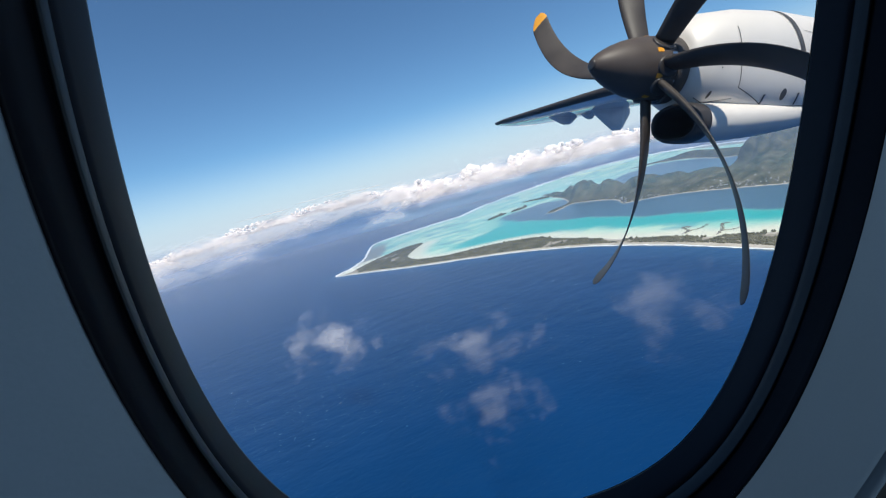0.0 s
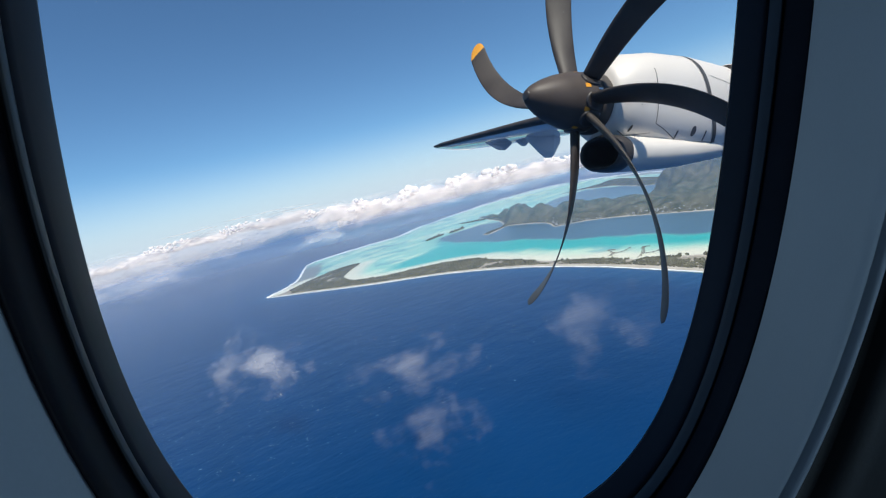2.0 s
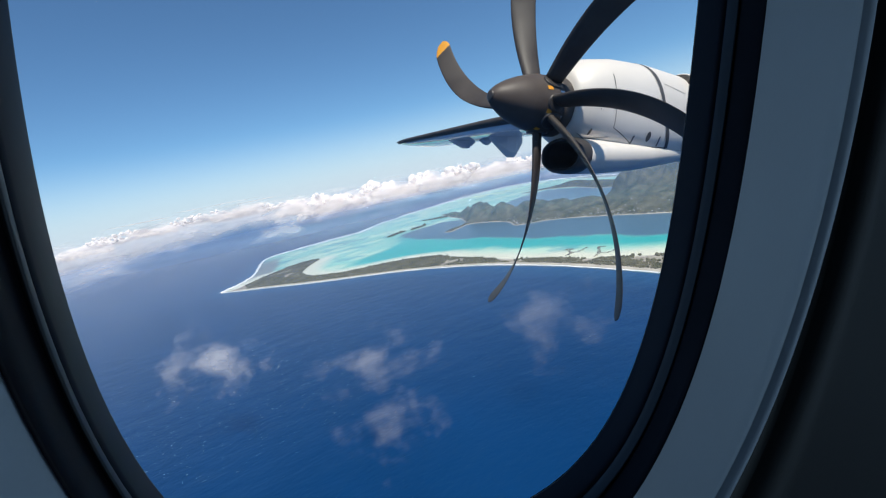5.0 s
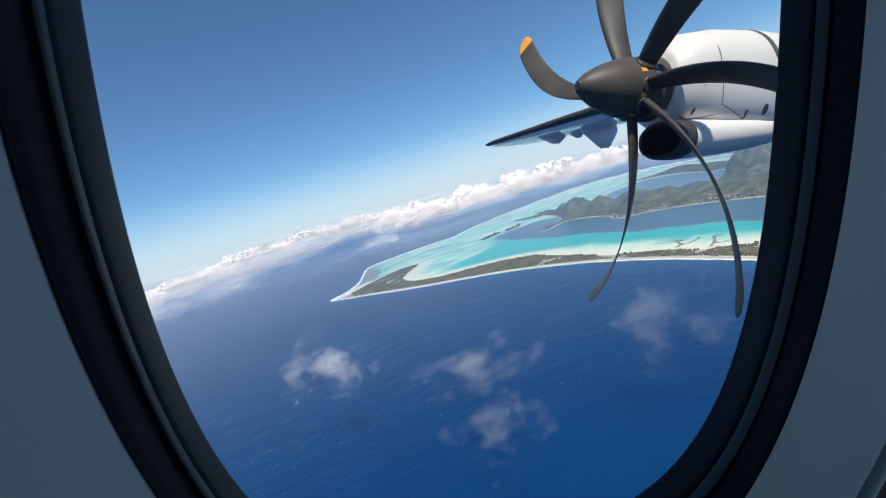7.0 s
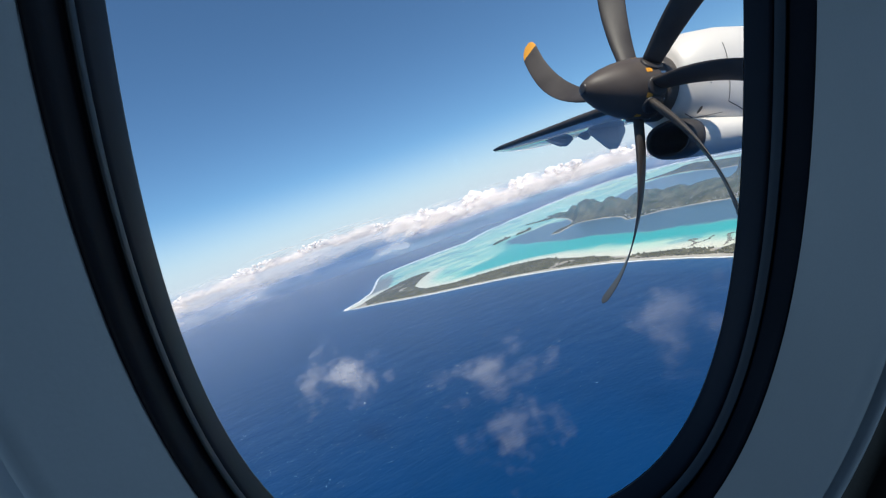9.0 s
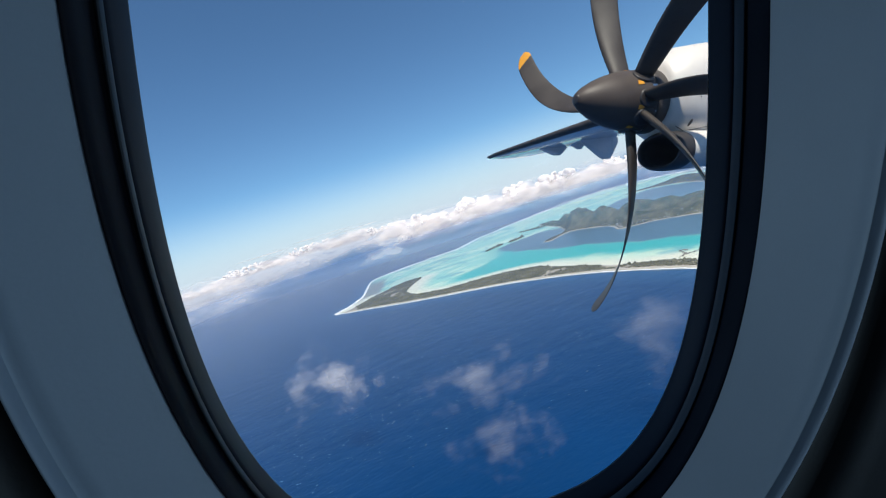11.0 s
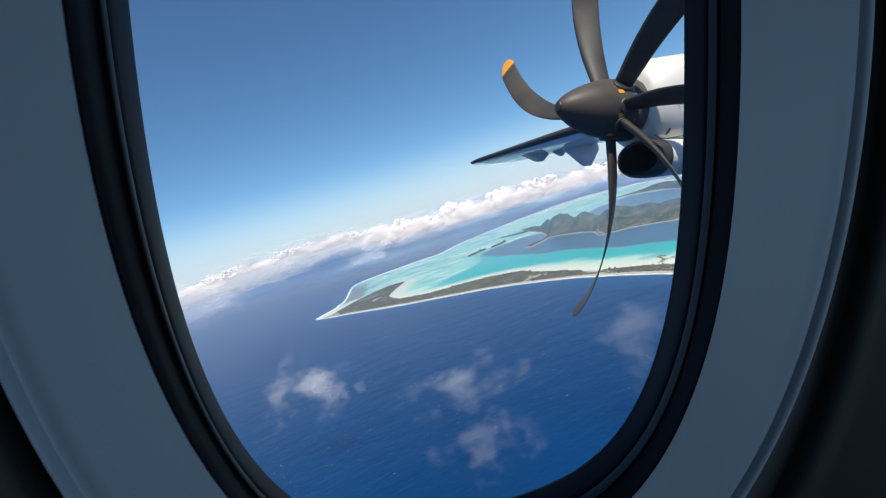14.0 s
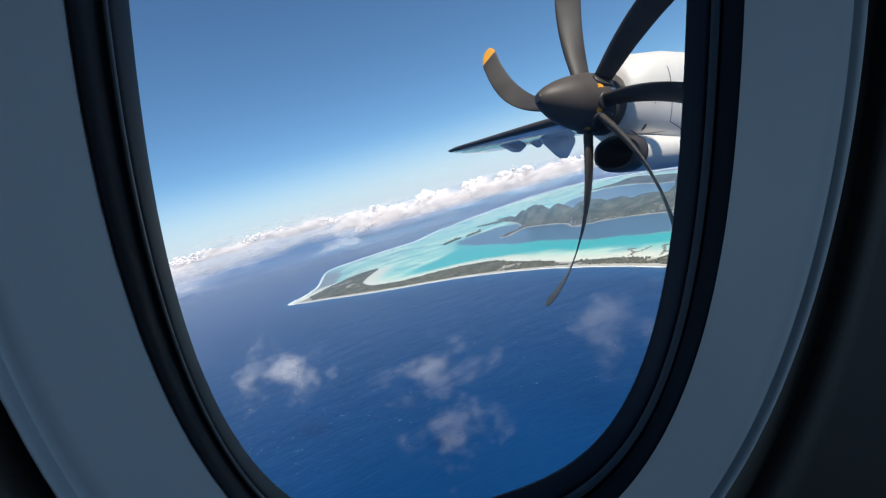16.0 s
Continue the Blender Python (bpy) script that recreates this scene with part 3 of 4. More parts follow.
def stratus(az, el, dist, size, stretch, seed, thick):
    """A flat streak of high thin cloud near the horizon."""
    ob = wisp(az, -10, ALTITUDE - 60, size, seed, thick, stretch, 1, 3, "thin grey streak of layer cloud above the horizon")
    a = radians(az)
    ob.matrix_world = (Matrix.Translation((dist * math.cos(a), dist * math.sin(a), ALTITUDE + dist * math.tan(radians(el)))) @ Matrix.Rotation(a, 4, "Z")
                       @ Matrix.Diagonal((size, size * stretch, size * 0.12, 1)))


stratus(-5.0, 1.35, 4200, 420, 1.2, 21, 1.0)
stratus(-9.5, 1.0, 4300, 320, 1.2, 22, 0.9)
stratus(2.0, 1.1, 4200, 420, 1.2, 23, 1.0)
VEIL = "hazy veil of low cloud before the horizon bank"
wisp(6.0, -2.6, 132, 150, 5, 0.32, 1.9, 1, 40, VEIL)
wisp(-11.5, -2.9, 132, 110, 6, 0.32, 1.7, 1, 40, VEIL)
wisp(15.0, -2.7, 132, 150, 7, 0.32, 1.6, 1, 40, VEIL)

MIST = ((18, -1.3, 230, 2.0, 0.9), (10, -1.2, 230, 2.0, 0.9), (2, -0.8, 210, 2.2, 0.9), (-6, -0.4, 190, 2.2, 0.9), (-13, -1.0, 180, 1.6, 0.8),
        (-18.5, -1.3, 200, 1.5, 0.7), (-25, -1.4, 200, 1.6, 0.7), (-31, -1.5, 200, 1.7, 0.75), (-38, -1.6, 200, 1.8, 0.8), (-46, -1.7, 200, 1.8, 0.8),
        (15, -2.2, 180, 2.0, 0.55), (7, -2.1, 180, 2.0, 0.55), (-1, -1.6, 160, 2.0, 0.5), (-9, -1.2, 140, 2.0, 0.5), (22, -2.2, 180, 2.0, 0.5))
for k, (az, el, size, stretch, thick) in enumerate(MIST):
    wisp(az, el, ALTITUDE + 3950 * math.tan(radians(el)), size * 1.25, 30 + k, thick * (0.5 if az > -12 else 0.75), stretch, 1, 42, "soft mist round the cloud bank", 0.55, 0.46, 0.95)


def haze_sheet():
    """Sheet added over the water, thicker towards the horizon, to imitate the air's haze."""
    m = bpy.data.materials.new("haze_tint")
    m.use_nodes = True
    n, l = m.node_tree.nodes, m.node_tree.links
    n.remove(n["Principled BSDF"])
    d, t, mix, clear, cover = (n.new("ShaderNodeBsdfDiffuse"), n.new("ShaderNodeBsdfTranslucent"), n.new("ShaderNodeMixShader"),
                               n.new("ShaderNodeBsdfTransparent"), n.new("ShaderNodeMixShader"))
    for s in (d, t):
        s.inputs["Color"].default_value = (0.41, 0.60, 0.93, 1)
    l.new(d.outputs[0], mix.inputs[1])
    l.new(t.outputs[0], mix.inputs[2])
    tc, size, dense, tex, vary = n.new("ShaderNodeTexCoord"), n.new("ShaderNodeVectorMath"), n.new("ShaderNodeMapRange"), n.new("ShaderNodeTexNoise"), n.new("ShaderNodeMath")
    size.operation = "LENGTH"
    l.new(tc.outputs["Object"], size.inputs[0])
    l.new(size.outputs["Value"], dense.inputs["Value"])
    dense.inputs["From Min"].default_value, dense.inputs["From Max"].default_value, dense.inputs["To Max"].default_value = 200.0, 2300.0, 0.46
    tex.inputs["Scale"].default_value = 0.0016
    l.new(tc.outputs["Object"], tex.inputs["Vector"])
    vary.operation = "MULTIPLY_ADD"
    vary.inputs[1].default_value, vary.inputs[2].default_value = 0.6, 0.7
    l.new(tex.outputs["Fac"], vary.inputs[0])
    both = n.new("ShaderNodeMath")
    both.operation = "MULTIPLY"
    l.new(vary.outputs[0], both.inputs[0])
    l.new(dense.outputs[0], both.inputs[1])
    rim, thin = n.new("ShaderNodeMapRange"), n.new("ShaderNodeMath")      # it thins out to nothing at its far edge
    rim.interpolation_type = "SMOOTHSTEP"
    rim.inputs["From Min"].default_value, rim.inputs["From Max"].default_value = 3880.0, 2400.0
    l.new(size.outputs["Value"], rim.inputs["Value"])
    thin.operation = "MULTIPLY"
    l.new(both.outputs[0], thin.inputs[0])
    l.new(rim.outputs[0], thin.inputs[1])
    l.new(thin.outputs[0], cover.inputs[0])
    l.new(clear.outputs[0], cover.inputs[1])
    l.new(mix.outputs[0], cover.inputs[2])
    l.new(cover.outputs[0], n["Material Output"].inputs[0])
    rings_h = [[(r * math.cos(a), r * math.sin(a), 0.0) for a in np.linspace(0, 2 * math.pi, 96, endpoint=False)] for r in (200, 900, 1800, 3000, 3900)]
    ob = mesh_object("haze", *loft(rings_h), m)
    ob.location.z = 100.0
    return tagged(ob, "thin bluish sheet over the sea imitating haze", "haze", kind="structure")


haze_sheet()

# whitecaps scattered over the open sea
rng_caps = np.random.default_rng(5)
cv, cf = [], []
cap_az = np.radians(rng_caps.normal(-6, 16, 1700))
cap_r = ALTITUDE / np.tan(np.radians(9 + 20 * rng_caps.beta(1.6, 2.4, 1700)))
cap_q = np.stack([cap_r * np.cos(cap_az), cap_r * np.sin(cap_az)], 1)
for x, y in cap_q[depth_in(cap_q, lagoon_plan[::4]) < -25]:
    s = math.sqrt(x * x + y * y + ALTITUDE ** 2) * rng_caps.uniform(0.0004, 0.0011) * (1.9 if rng_caps.random() < 0.06 else 1.0)
    th = rng_caps.normal(0.9, 0.4)
    c, sn = math.cos(th), math.sin(th)
    k0 = len(cv)
    for u, w in ((-1.5, 0), (-0.4, 0.42), (0.7, 0.33), (1.5, 0.05), (0.5, -0.3), (-0.6, -0.2)):
        cv.append((x + s * (u * c - w * sn), y + s * (u * sn + w * c), 0.25))
    cf.append(tuple(range(k0, k0 + 6)))
tagged(mesh_object("whitecaps", cv, cf, FOAM), "small white wave crests scattered on the open sea", "surf", kind="stuff")

# ---- the cabin wall and its window ----
def super_ring(x, half, lower, power, yc=0.0, zc=0.0, upper=0.19, n=240):
    """A rounded window outline in the wall's plane, at depth x, in even steps of angle."""
    out = []
    for k in range(n):
        a = 2 * math.pi * k / n
        c, s = math.cos(a), math.sin(a)
        h = upper if s > 0 else lower
        r = (abs(c / half) ** power + abs(s / h) ** power) ** (-1 / power)
        out.append((x, yc + r * c, zc + r * s))
    return out


def between(a, b, f, x):
    return [(x, p[1] + (q[1] - p[1]) * f, p[2] + (q[2] - p[2]) * f) for p, q in zip(a, b)]


INNER = super_ring(0.0, 0.13, 0.262, 3.1365)
OUTER = super_ring(-0.0278, 0.1356, 0.2452, 2.544, 0.0044, -0.0258, 0.2)
PANEL = [fore if fore[1] > -0.0199 else aft for fore, aft in zip(super_ring(-0.0401, 0.1912, 0.3006, 2.61, -0.0199, -0.004, 0.26),
                                                                super_ring(-0.0401, 0.1979, 0.3006, 2.04, -0.0199, -0.004, 0.26))]

window = thing("window_1", "rounded cabin window with thick black rubber seal", "window", CRAFT, kind="structure")


def seal(prof):
    """Rings from the outer to the inner outline: share of the way, depth, and how far they lean in (+) or out (-)."""
    return loft([[(x, p[1] * (1 - lean), p[2] * (1 - 0.6 * lean)) for p in between(OUTER, INNER, f, x)] for f, x, lean in prof])


part("outer_seal", seal([(-0.01, -0.0280, 0), (0.0, -0.0294, 0), (0.04, -0.0304, 0), (0.14, -0.0298, 0), (0.30, -0.0255, 0), (0.42, -0.0205, 0.001),
                         (0.50, -0.0170, 0.001), (0.60, -0.0150, -0.012)]), RUBBER, window)
part("bead", seal([(0.47, -0.0170, -0.010), (0.49, -0.0178, 0.002), (0.51, -0.0190, 0.005), (0.54, -0.0194, 0.007), (0.58, -0.0185, 0.007), (0.61, -0.0160, 0.005),
                   (0.63, -0.0140, 0.002), (0.64, -0.0110, -0.010)]), BEAD, window, "raised rubber bead, its highlight coloured in grey")
part("inner_seal", seal([(0.55, -0.0135, -0.010), (0.62, -0.0130, 0.0), (0.70, -0.0105, 0.002), (0.80, -0.0075, 0.002), (0.93, -0.0032, 0.001), (0.99, -0.0006, 0), (1.0, 0.0, 0), (0.99, 0.0006, 0),
                         (0.9, 0.001, -0.004)]), INNER_RUBBER, window)
prof = [(0.0, -0.0288), (0.03, -0.0292), (0.08, -0.0299), (0.45, -0.0335), (0.74, -0.0372), (0.84, -0.0382), (0.90, -0.0378), (0.93, -0.0386)]
part("reveal_panel", loft([between(OUTER, PANEL, f, x) for f, x in prof]), PLASTIC, window, "pale grey moulded reveal panel")
prof = [(0.92, -0.0378), (0.945, -0.0408), (0.97, -0.0424), (0.99, -0.0424), (1.003, -0.0408), (1.008, -0.0330)]
part("rim", loft([between(OUTER, PANEL, f, x) for f, x in prof]), PLASTIC, window, "raised pale rim")


def pane_material():
    m = bpy.data.materials.new("acrylic")
    m.use_nodes = True
    n, l = m.node_tree.nodes, m.node_tree.links
    n.remove(n["Principled BSDF"])
    clear, gloss, mix, fres = n.new("ShaderNodeBsdfTransparent"), n.new("ShaderNodeBsdfGlossy"), n.new("ShaderNodeMixShader"), n.new("ShaderNodeFresnel")
    clear.inputs[0].default_value = (0.97, 0.985, 1.0, 1)
    gloss.inputs["Roughness"].default_value = 0.02
    fres.inputs["IOR"].default_value = 1.06
    l.new(fres.outputs[0], mix.inputs[0])
    l.new(clear.outputs[0], mix.inputs[1])
    l.new(gloss.outputs[0], mix.inputs[2])
    # patchy white scatter in the pane stands in for haze in the air
    haze_scatter, veil, spots, amount = n.new("ShaderNodeBsdfTranslucent"), n.new("ShaderNodeMixShader"), n.new("ShaderNodeTexNoise"), n.new("ShaderNodeMapRange")
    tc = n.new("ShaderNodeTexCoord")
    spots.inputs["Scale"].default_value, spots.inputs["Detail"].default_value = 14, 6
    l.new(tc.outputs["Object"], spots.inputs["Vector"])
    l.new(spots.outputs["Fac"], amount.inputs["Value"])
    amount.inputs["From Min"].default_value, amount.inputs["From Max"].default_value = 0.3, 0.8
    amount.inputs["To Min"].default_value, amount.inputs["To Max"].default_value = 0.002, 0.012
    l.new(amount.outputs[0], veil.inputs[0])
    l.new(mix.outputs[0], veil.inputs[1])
    l.new(haze_scatter.outputs[0], veil.inputs[2])
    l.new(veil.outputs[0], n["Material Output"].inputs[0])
    return m


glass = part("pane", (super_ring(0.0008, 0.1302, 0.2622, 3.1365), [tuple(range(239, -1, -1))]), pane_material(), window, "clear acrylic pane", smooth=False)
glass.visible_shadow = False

# side wall with the opening, from the panel's rim outwards
far = []
for k in range(240):
    c, s = math.cos(2 * math.pi * k / 240), math.sin(2 * math.pi * k / 240)
    r = min(1.95 / max(abs(c), 1e-6), 1.235 / max(abs(s), 1e-6))
    far.append((-0.0515, r * c, r * s))


def grown(f, x):
    return [(x, p[1] * f, p[2] * f) for p in PANEL]


# groove and wall each get their own near-black material
part("groove", loft([grown(1.008, -0.0340), grown(1.03, -0.0310), grown(1.075, -0.0330), grown(1.095, -0.0390)]), DARK_PLASTIC, window, "black groove round the panel")
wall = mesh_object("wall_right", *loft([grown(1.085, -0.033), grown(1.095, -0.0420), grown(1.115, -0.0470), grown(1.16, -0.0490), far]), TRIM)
wall.matrix_world = CRAFT
tagged(wall, "dark cabin sidewall trim round the window", "wall", kind="structure")


skin = [[(0.0012, p[1] * 1.001, p[2] * 1.001) for p in INNER], [(0.014, p[1] * 1.35, p[2] * 1.2) for p in INNER],
        [(0.016, p[1] * 1.4, p[2] * 1.25) for p in INNER], [(0.016, p[1], p[2]) for p in far]]
skin_ob = mesh_object("fuselage_skin", *loft(skin), WHITE_PAINT)
skin_ob.matrix_world = CRAFT
tagged(skin_ob, "white painted fuselage skin round the window", "fuselage", kind="structure")


def slab(name, lo, hi, mat, label, category):
    me_ob = part(name, box(lo, hi), mat, None, smooth=False)
    me_ob.matrix_world = CRAFT
    return tagged(me_ob, label, category, kind="structure")


slab("floor", (-2.5, -1.9, -1.24), (-0.052, 1.9, -1.18), CARPET, "dark blue cabin carpet", "floor")
slab("ceiling", (-2.5, -1.9, 1.18), (-0.052, 1.9, 1.24), PLASTIC, "pale plastic cabin ceiling", "ceiling")
slab("wall_front", (-2.5, 1.9, -1.24), (-0.052, 1.96, 1.24), PLASTIC, "plain pale cabin bulkhead", "wall")
slab("wall_back", (-2.5, -1.96, -1.24), (-0.052, -1.9, 1.24), PLASTIC, "plain pale cabin bulkhead", "wall")
# opposite wall, its two windows framed by slabs
for name, lo, hi in (("wall_left_low", (-2.56, -1.96, -1.24), (-2.5, 1.96, -0.25)), ("wall_left_high", (-2.56, -1.96, 0.2), (-2.5, 1.96, 1.24)),
                     ("wall_left_mid", (-2.56, -1.45, -0.25), (-2.5, -1.2, 0.2)), ("wall_left_aft", (-2.56, -1.96, -0.25), (-2.5, -1.75, 0.2)),
                     ("wall_left_fore", (-2.56, -0.9, -0.25), (-2.5, 1.96, 0.2))):
    slab(name, lo, hi, PLASTIC, "pale cabin sidewall across the aisle", "wall")
for y in (-1.05, -1.6):
    lamp = new("window_daylight", bpy.data.lights.new("window_daylight", "AREA"))
    lamp.data.shape, lamp.data.size, lamp.data.size_y = "RECTANGLE", 0.3, 0.45
    lamp.data.energy, lamp.data.color = (8.3 if y < -1.3 else 3.0), (0.48, 0.72, 1.0)
    lamp.matrix_world = CRAFT @ look((-2.53, y, 0.0), (0, 0.0, -0.1))

# ---- engine nacelle ----
AX = 2.985
nacelle = thing("engine_nacelle", "white turboprop engine nacelle with chin air intake", "engine", CRAFT)


def section(y, cx, zt, zb, hw, power=2.5, n=56):
    """One station of the cowling: rounded cross-section between a top and a bottom height."""
    zc, hh = (zt + zb) / 2, (zt - zb) / 2
    out = []
    for k in range(n):
        a = 2 * math.pi * k / n
        c, s = math.cos(a), math.sin(a)
        out.append((cx + hw * math.copysign(abs(c) ** (2 / power), c), y, zc + hh * math.copysign(abs(s) ** (2 / power), s)))
    return out


STATIONS = ((-2.93, 1.02, 0.46, 0.262, 2.1), (-2.96, 1.055, 0.43, 0.30, 2.2), (-3.13, 1.145, 0.37, 0.38, 2.4), (-3.39, 1.19, 0.30, 0.43, 2.6),
            (-3.80, 1.212, 0.25, 0.47, 2.7), (-4.26, 1.19, 0.29, 0.49, 2.8), (-4.65, 1.17, 0.34, 0.49, 2.8), (-5.3, 1.22, 0.44, 0.48, 2.8),
            (-6.2, 1.30, 0.60, 0.44, 2.6), (-7.4, 1.35, 0.85, 0.36, 2.3), (-8.6, 1.36, 1.10, 0.16, 2.0))
part("cowling", loft([section(y, AX, zt, zb, hw, p) for y, zt, zb, hw, p in STATIONS], cap_start=True, cap_end=True), WHITE_PAINT, nacelle)
CHIN = ((-2.90, 0.415, 0.135, 0.235, 2.3), (-2.93, 0.427, 0.122, 0.247, 2.3), (-3.05, 0.432, 0.117, 0.255, 2.3), (-3.4, 0.45, 0.145, 0.30, 2.4),
        (-3.8, 0.48, 0.19, 0.35, 2.5), (-4.3, 0.52, 0.28, 0.39, 2.5), (-4.9, 0.60, 0.40, 0.39, 2.5), (-5.6, 0.66, 0.54, 0.34, 2.3))
CHIN_X = AX - 0.155
part("chin_fairing", loft([section(y, AX - 0.155 * (1 if y > -3.2 else max(0.0, 1 - (-3.2 - y) / 1.2)), zt, zb, hw, p) for y, zt, zb, hw, p in CHIN], cap_end=True), WHITE_PAINT, nacelle)
lip = [section(-2.90 + dy, CHIN_X, 0.408 - g, 0.142 + g, 0.222 - g, 2.3) for dy, g in ((-0.03, -0.0135), (0.0, -0.009), (0.012, -0.003), (0.012, 0.006), (-0.01, 0.016), (-0.05, 0.022))]
part("intake_lip", loft(lip), INTAKE_RUBBER, nacelle, "dark rubber intake lip")
boot_rings = [section(y, CHIN_X, zt + g, zb - g, hw + g, 2.3) for y, zt, zb, hw, g in ((-2.895, 0.415, 0.135, 0.235, 0.002), (-2.91, 0.420, 0.129, 0.241, 0.004),
              (-2.93, 0.427, 0.122, 0.247, 0.005), (-2.99, 0.4295, 0.1195, 0.251, 0.005), (-3.015, 0.4305, 0.1185, 0.2525, 0.004), (-3.018, 0.4305, 0.1185, 0.2525, -0.006))]
part("intake_boot", loft(boot_rings), INTAKE_RUBBER, nacelle, "dark brown-black intake boot")
duct = [section(y, CHIN_X, 0.408 - g, 0.142 + g, 0.222 - g, 2.3) for y, g in ((-2.92, 0.016), (-3.1, 0.03), (-3.4, 0.05))]
part("intake_duct", loft(duct, cap_end=True), DARK_DUCT, nacelle, "dark intake duct")


def cowl_point(y, z, lift=0.004):
    """The cowling's inboard surface at station y and height z."""
    ys = [s[0] for s in STATIONS]
    k = max(i for i in range(len(ys) - 1) if ys[i] >= y)
    f = (ys[k] - y) / (ys[k] - ys[k + 1])
    zt, zb, hw, p = (STATIONS[k][m] + (STATIONS[k + 1][m] - STATIONS[k][m]) * f for m in (1, 2, 3, 4))
    s = (z - (zt + zb) / 2) / ((zt - zb) / 2)
    s = max(-0.999, min(0.999, s))
    x = hw * (1 - abs(s) ** p) ** (1 / p)
    return (AX - x - lift, y, z)


def seam(points, width, name="panel_line", mat=None, lift=0.003, label=""):
    """A strip laid on the cowling along (y, z) points."""
    fine = []
    for (ya, za), (yb, zb) in zip(points, points[1:]):
        for k in range(8):
            fine.append((ya + (yb - ya) * k / 8, za + (zb - za) * k / 8))
    fine.append(points[-1])
    a, b = [], []
    for k, (y, z) in enumerate(fine):
        y0, z0 = fine[max(0, k - 1)]
        y1, z1 = fine[min(len(fine) - 1, k + 1)]
        ln = math.hypot(y1 - y0, z1 - z0) or 1
        ny, nz = -(z1 - z0) / ln * width / 2, (y1 - y0) / ln * width / 2
        a.append(cowl_point(y + ny, z + nz, lift))
        b.append(cowl_point(y - ny, z - nz, lift))
    part(name, loft([a, b], closed=False), mat or SEAM, nacelle, label)


seam([(-3.25, 0.98), (-3.26, 0.79), (-3.29, 0.53), (-3.59, 0.395), (-4.05, 0.42)], 0.006)
seam([(-2.99, 0.77), (-3.25, 0.785)], 0.004)
seam([(-3.25, 0.785), (-3.80, 0.80)], 0.003)
seam([(-3.72, 1.208), (-3.735, 1.17), (-3.78, 1.00), (-3.85, 0.77), (-3.93, 0.58), (-4.01, 0.41)], 0.042, "cowl_band", SEAM, 0.005, "dark rubber band round the cowling")
seam([(-3.86, 0.98), (-4.15, 0.93)], 0.004)
seam([(-3.28, 0.455), (-3.10, 0.43), (-3.02, 0.47)], 0.004)
for y, z in ((-3.54, 0.40), (-3.86, 0.42)):
    seam([(y, z), (y, z + 0.085)], 0.020, "latch")
    seam([(y - 0.004, z + 0.008), (y - 0.004, z + 0.077)], 0.008, "latch_pin", METAL, 0.006, "bright metal latch pin")
for y, z in ((-3.34, 0.775), (-3.78, 0.785)):
    seam([(y - 0.032, z), (y + 0.032, z)], 0.026, "vent_slot")
    seam([(y - 0.026, z - 0.003), (y + 0.012, z - 0.003)], 0.010, "vent_lip", GREY_PAINT, 0.006, "pale vent lip")


def patch(y, z, ry, rz, name, mat, label=""):
    ringp = [cowl_point(y + ry * math.cos(a), z + rz * math.sin(a), 0.004) for a in np.linspace(0, 2 * math.pi, 20, endpoint=False)]
    part(name, (ringp, [tuple(range(20))]), mat, nacelle, label)


patch(-3.71, 0.49, 0.026, 0.044, "oil_door", SEAM, "dark oval inspection door")
patch(-3.10, 0.485, 0.010, 0.026, "drain", DARK_DUCT, "small dark drain slit")
for y, z in ((-3.12, 0.67), (-3.06, 0.80), (-3.10, 0.80), (-3.66, 0.40), (-3.76, 0.405)):
    patch(y, z, 0.005, 0.005, "fastener", SEAM)
stub = [section(y, AX - 0.30 + sh, 1.165 - g, 0.66 + g, 0.25 - g, 2.2, 40) for y, g, sh in ((-4.28, 0.03, 0.02), (-4.27, 0.008, 0.0), (-4.29, 0.0, 0.0), (-4.55, -0.01, 0.0), (-5.2, 0.03, 0.05), (-5.9, 0.12, 0.12))]
part("exhaust_stub", loft(stub, cap_end=True), WHITE_PAINT, nacelle, "white exhaust fairing behind the cowl")
part("exhaust_mouth", loft([section(y, AX - 0.30, 1.165 - g, 0.66 + g, 0.25 - g, 2.2, 40) for y, g in ((-4.268, 0.012), (-4.266, 0.03), (-4.275, 0.06))], cap_end=True), DARK_DUCT, nacelle, "dark grey exhaust fairing face")

# ---- propeller ----
HUB_Y, HUB_Z = -2.74, 0.71
prop = thing("propeller", "six-bladed black propeller with orange tips", "propeller", CRAFT)
SPIN = ((-2.205, 0.004), (-2.209, 0.028), (-2.228, 0.058), (-2.28, 0.100), (-2.37, 0.150), (-2.47, 0.191), (-2.57, 0.221), (-2.68, 0.241),
        (-2.78, 0.251), (-2.82, 0.253))
COLLAR = ((-2.815, 0.246), (-2.822, 0.257), (-2.84, 0.262), (-2.90, 0.264), (-2.925, 0.262), (-2.932, 0.25), (-2.932, 0.20))


def turned(profile):
    return [[(AX + r * math.cos(a), y, HUB_Z + r * math.sin(a)) for a in np.linspace(0, 2 * math.pi, 64, endpoint=False)] for y, r in profile]


part("spinner", loft(turned(SPIN), cap_start=True, cap_end=True), SPINNER, prop, "dark brown-black pointed spinner")
part("spinner_cap", loft(turned(((-2.2035, 0.003), (-2.207, 0.0295), (-2.216, 0.046), (-2.219, 0.046))), cap_start=True), INTAKE_RUBBER, prop, "black rubber nose cap")
part("backplate", loft(turned(COLLAR)), BLACK_BLADE, prop, "black backplate ring behind the spinner")


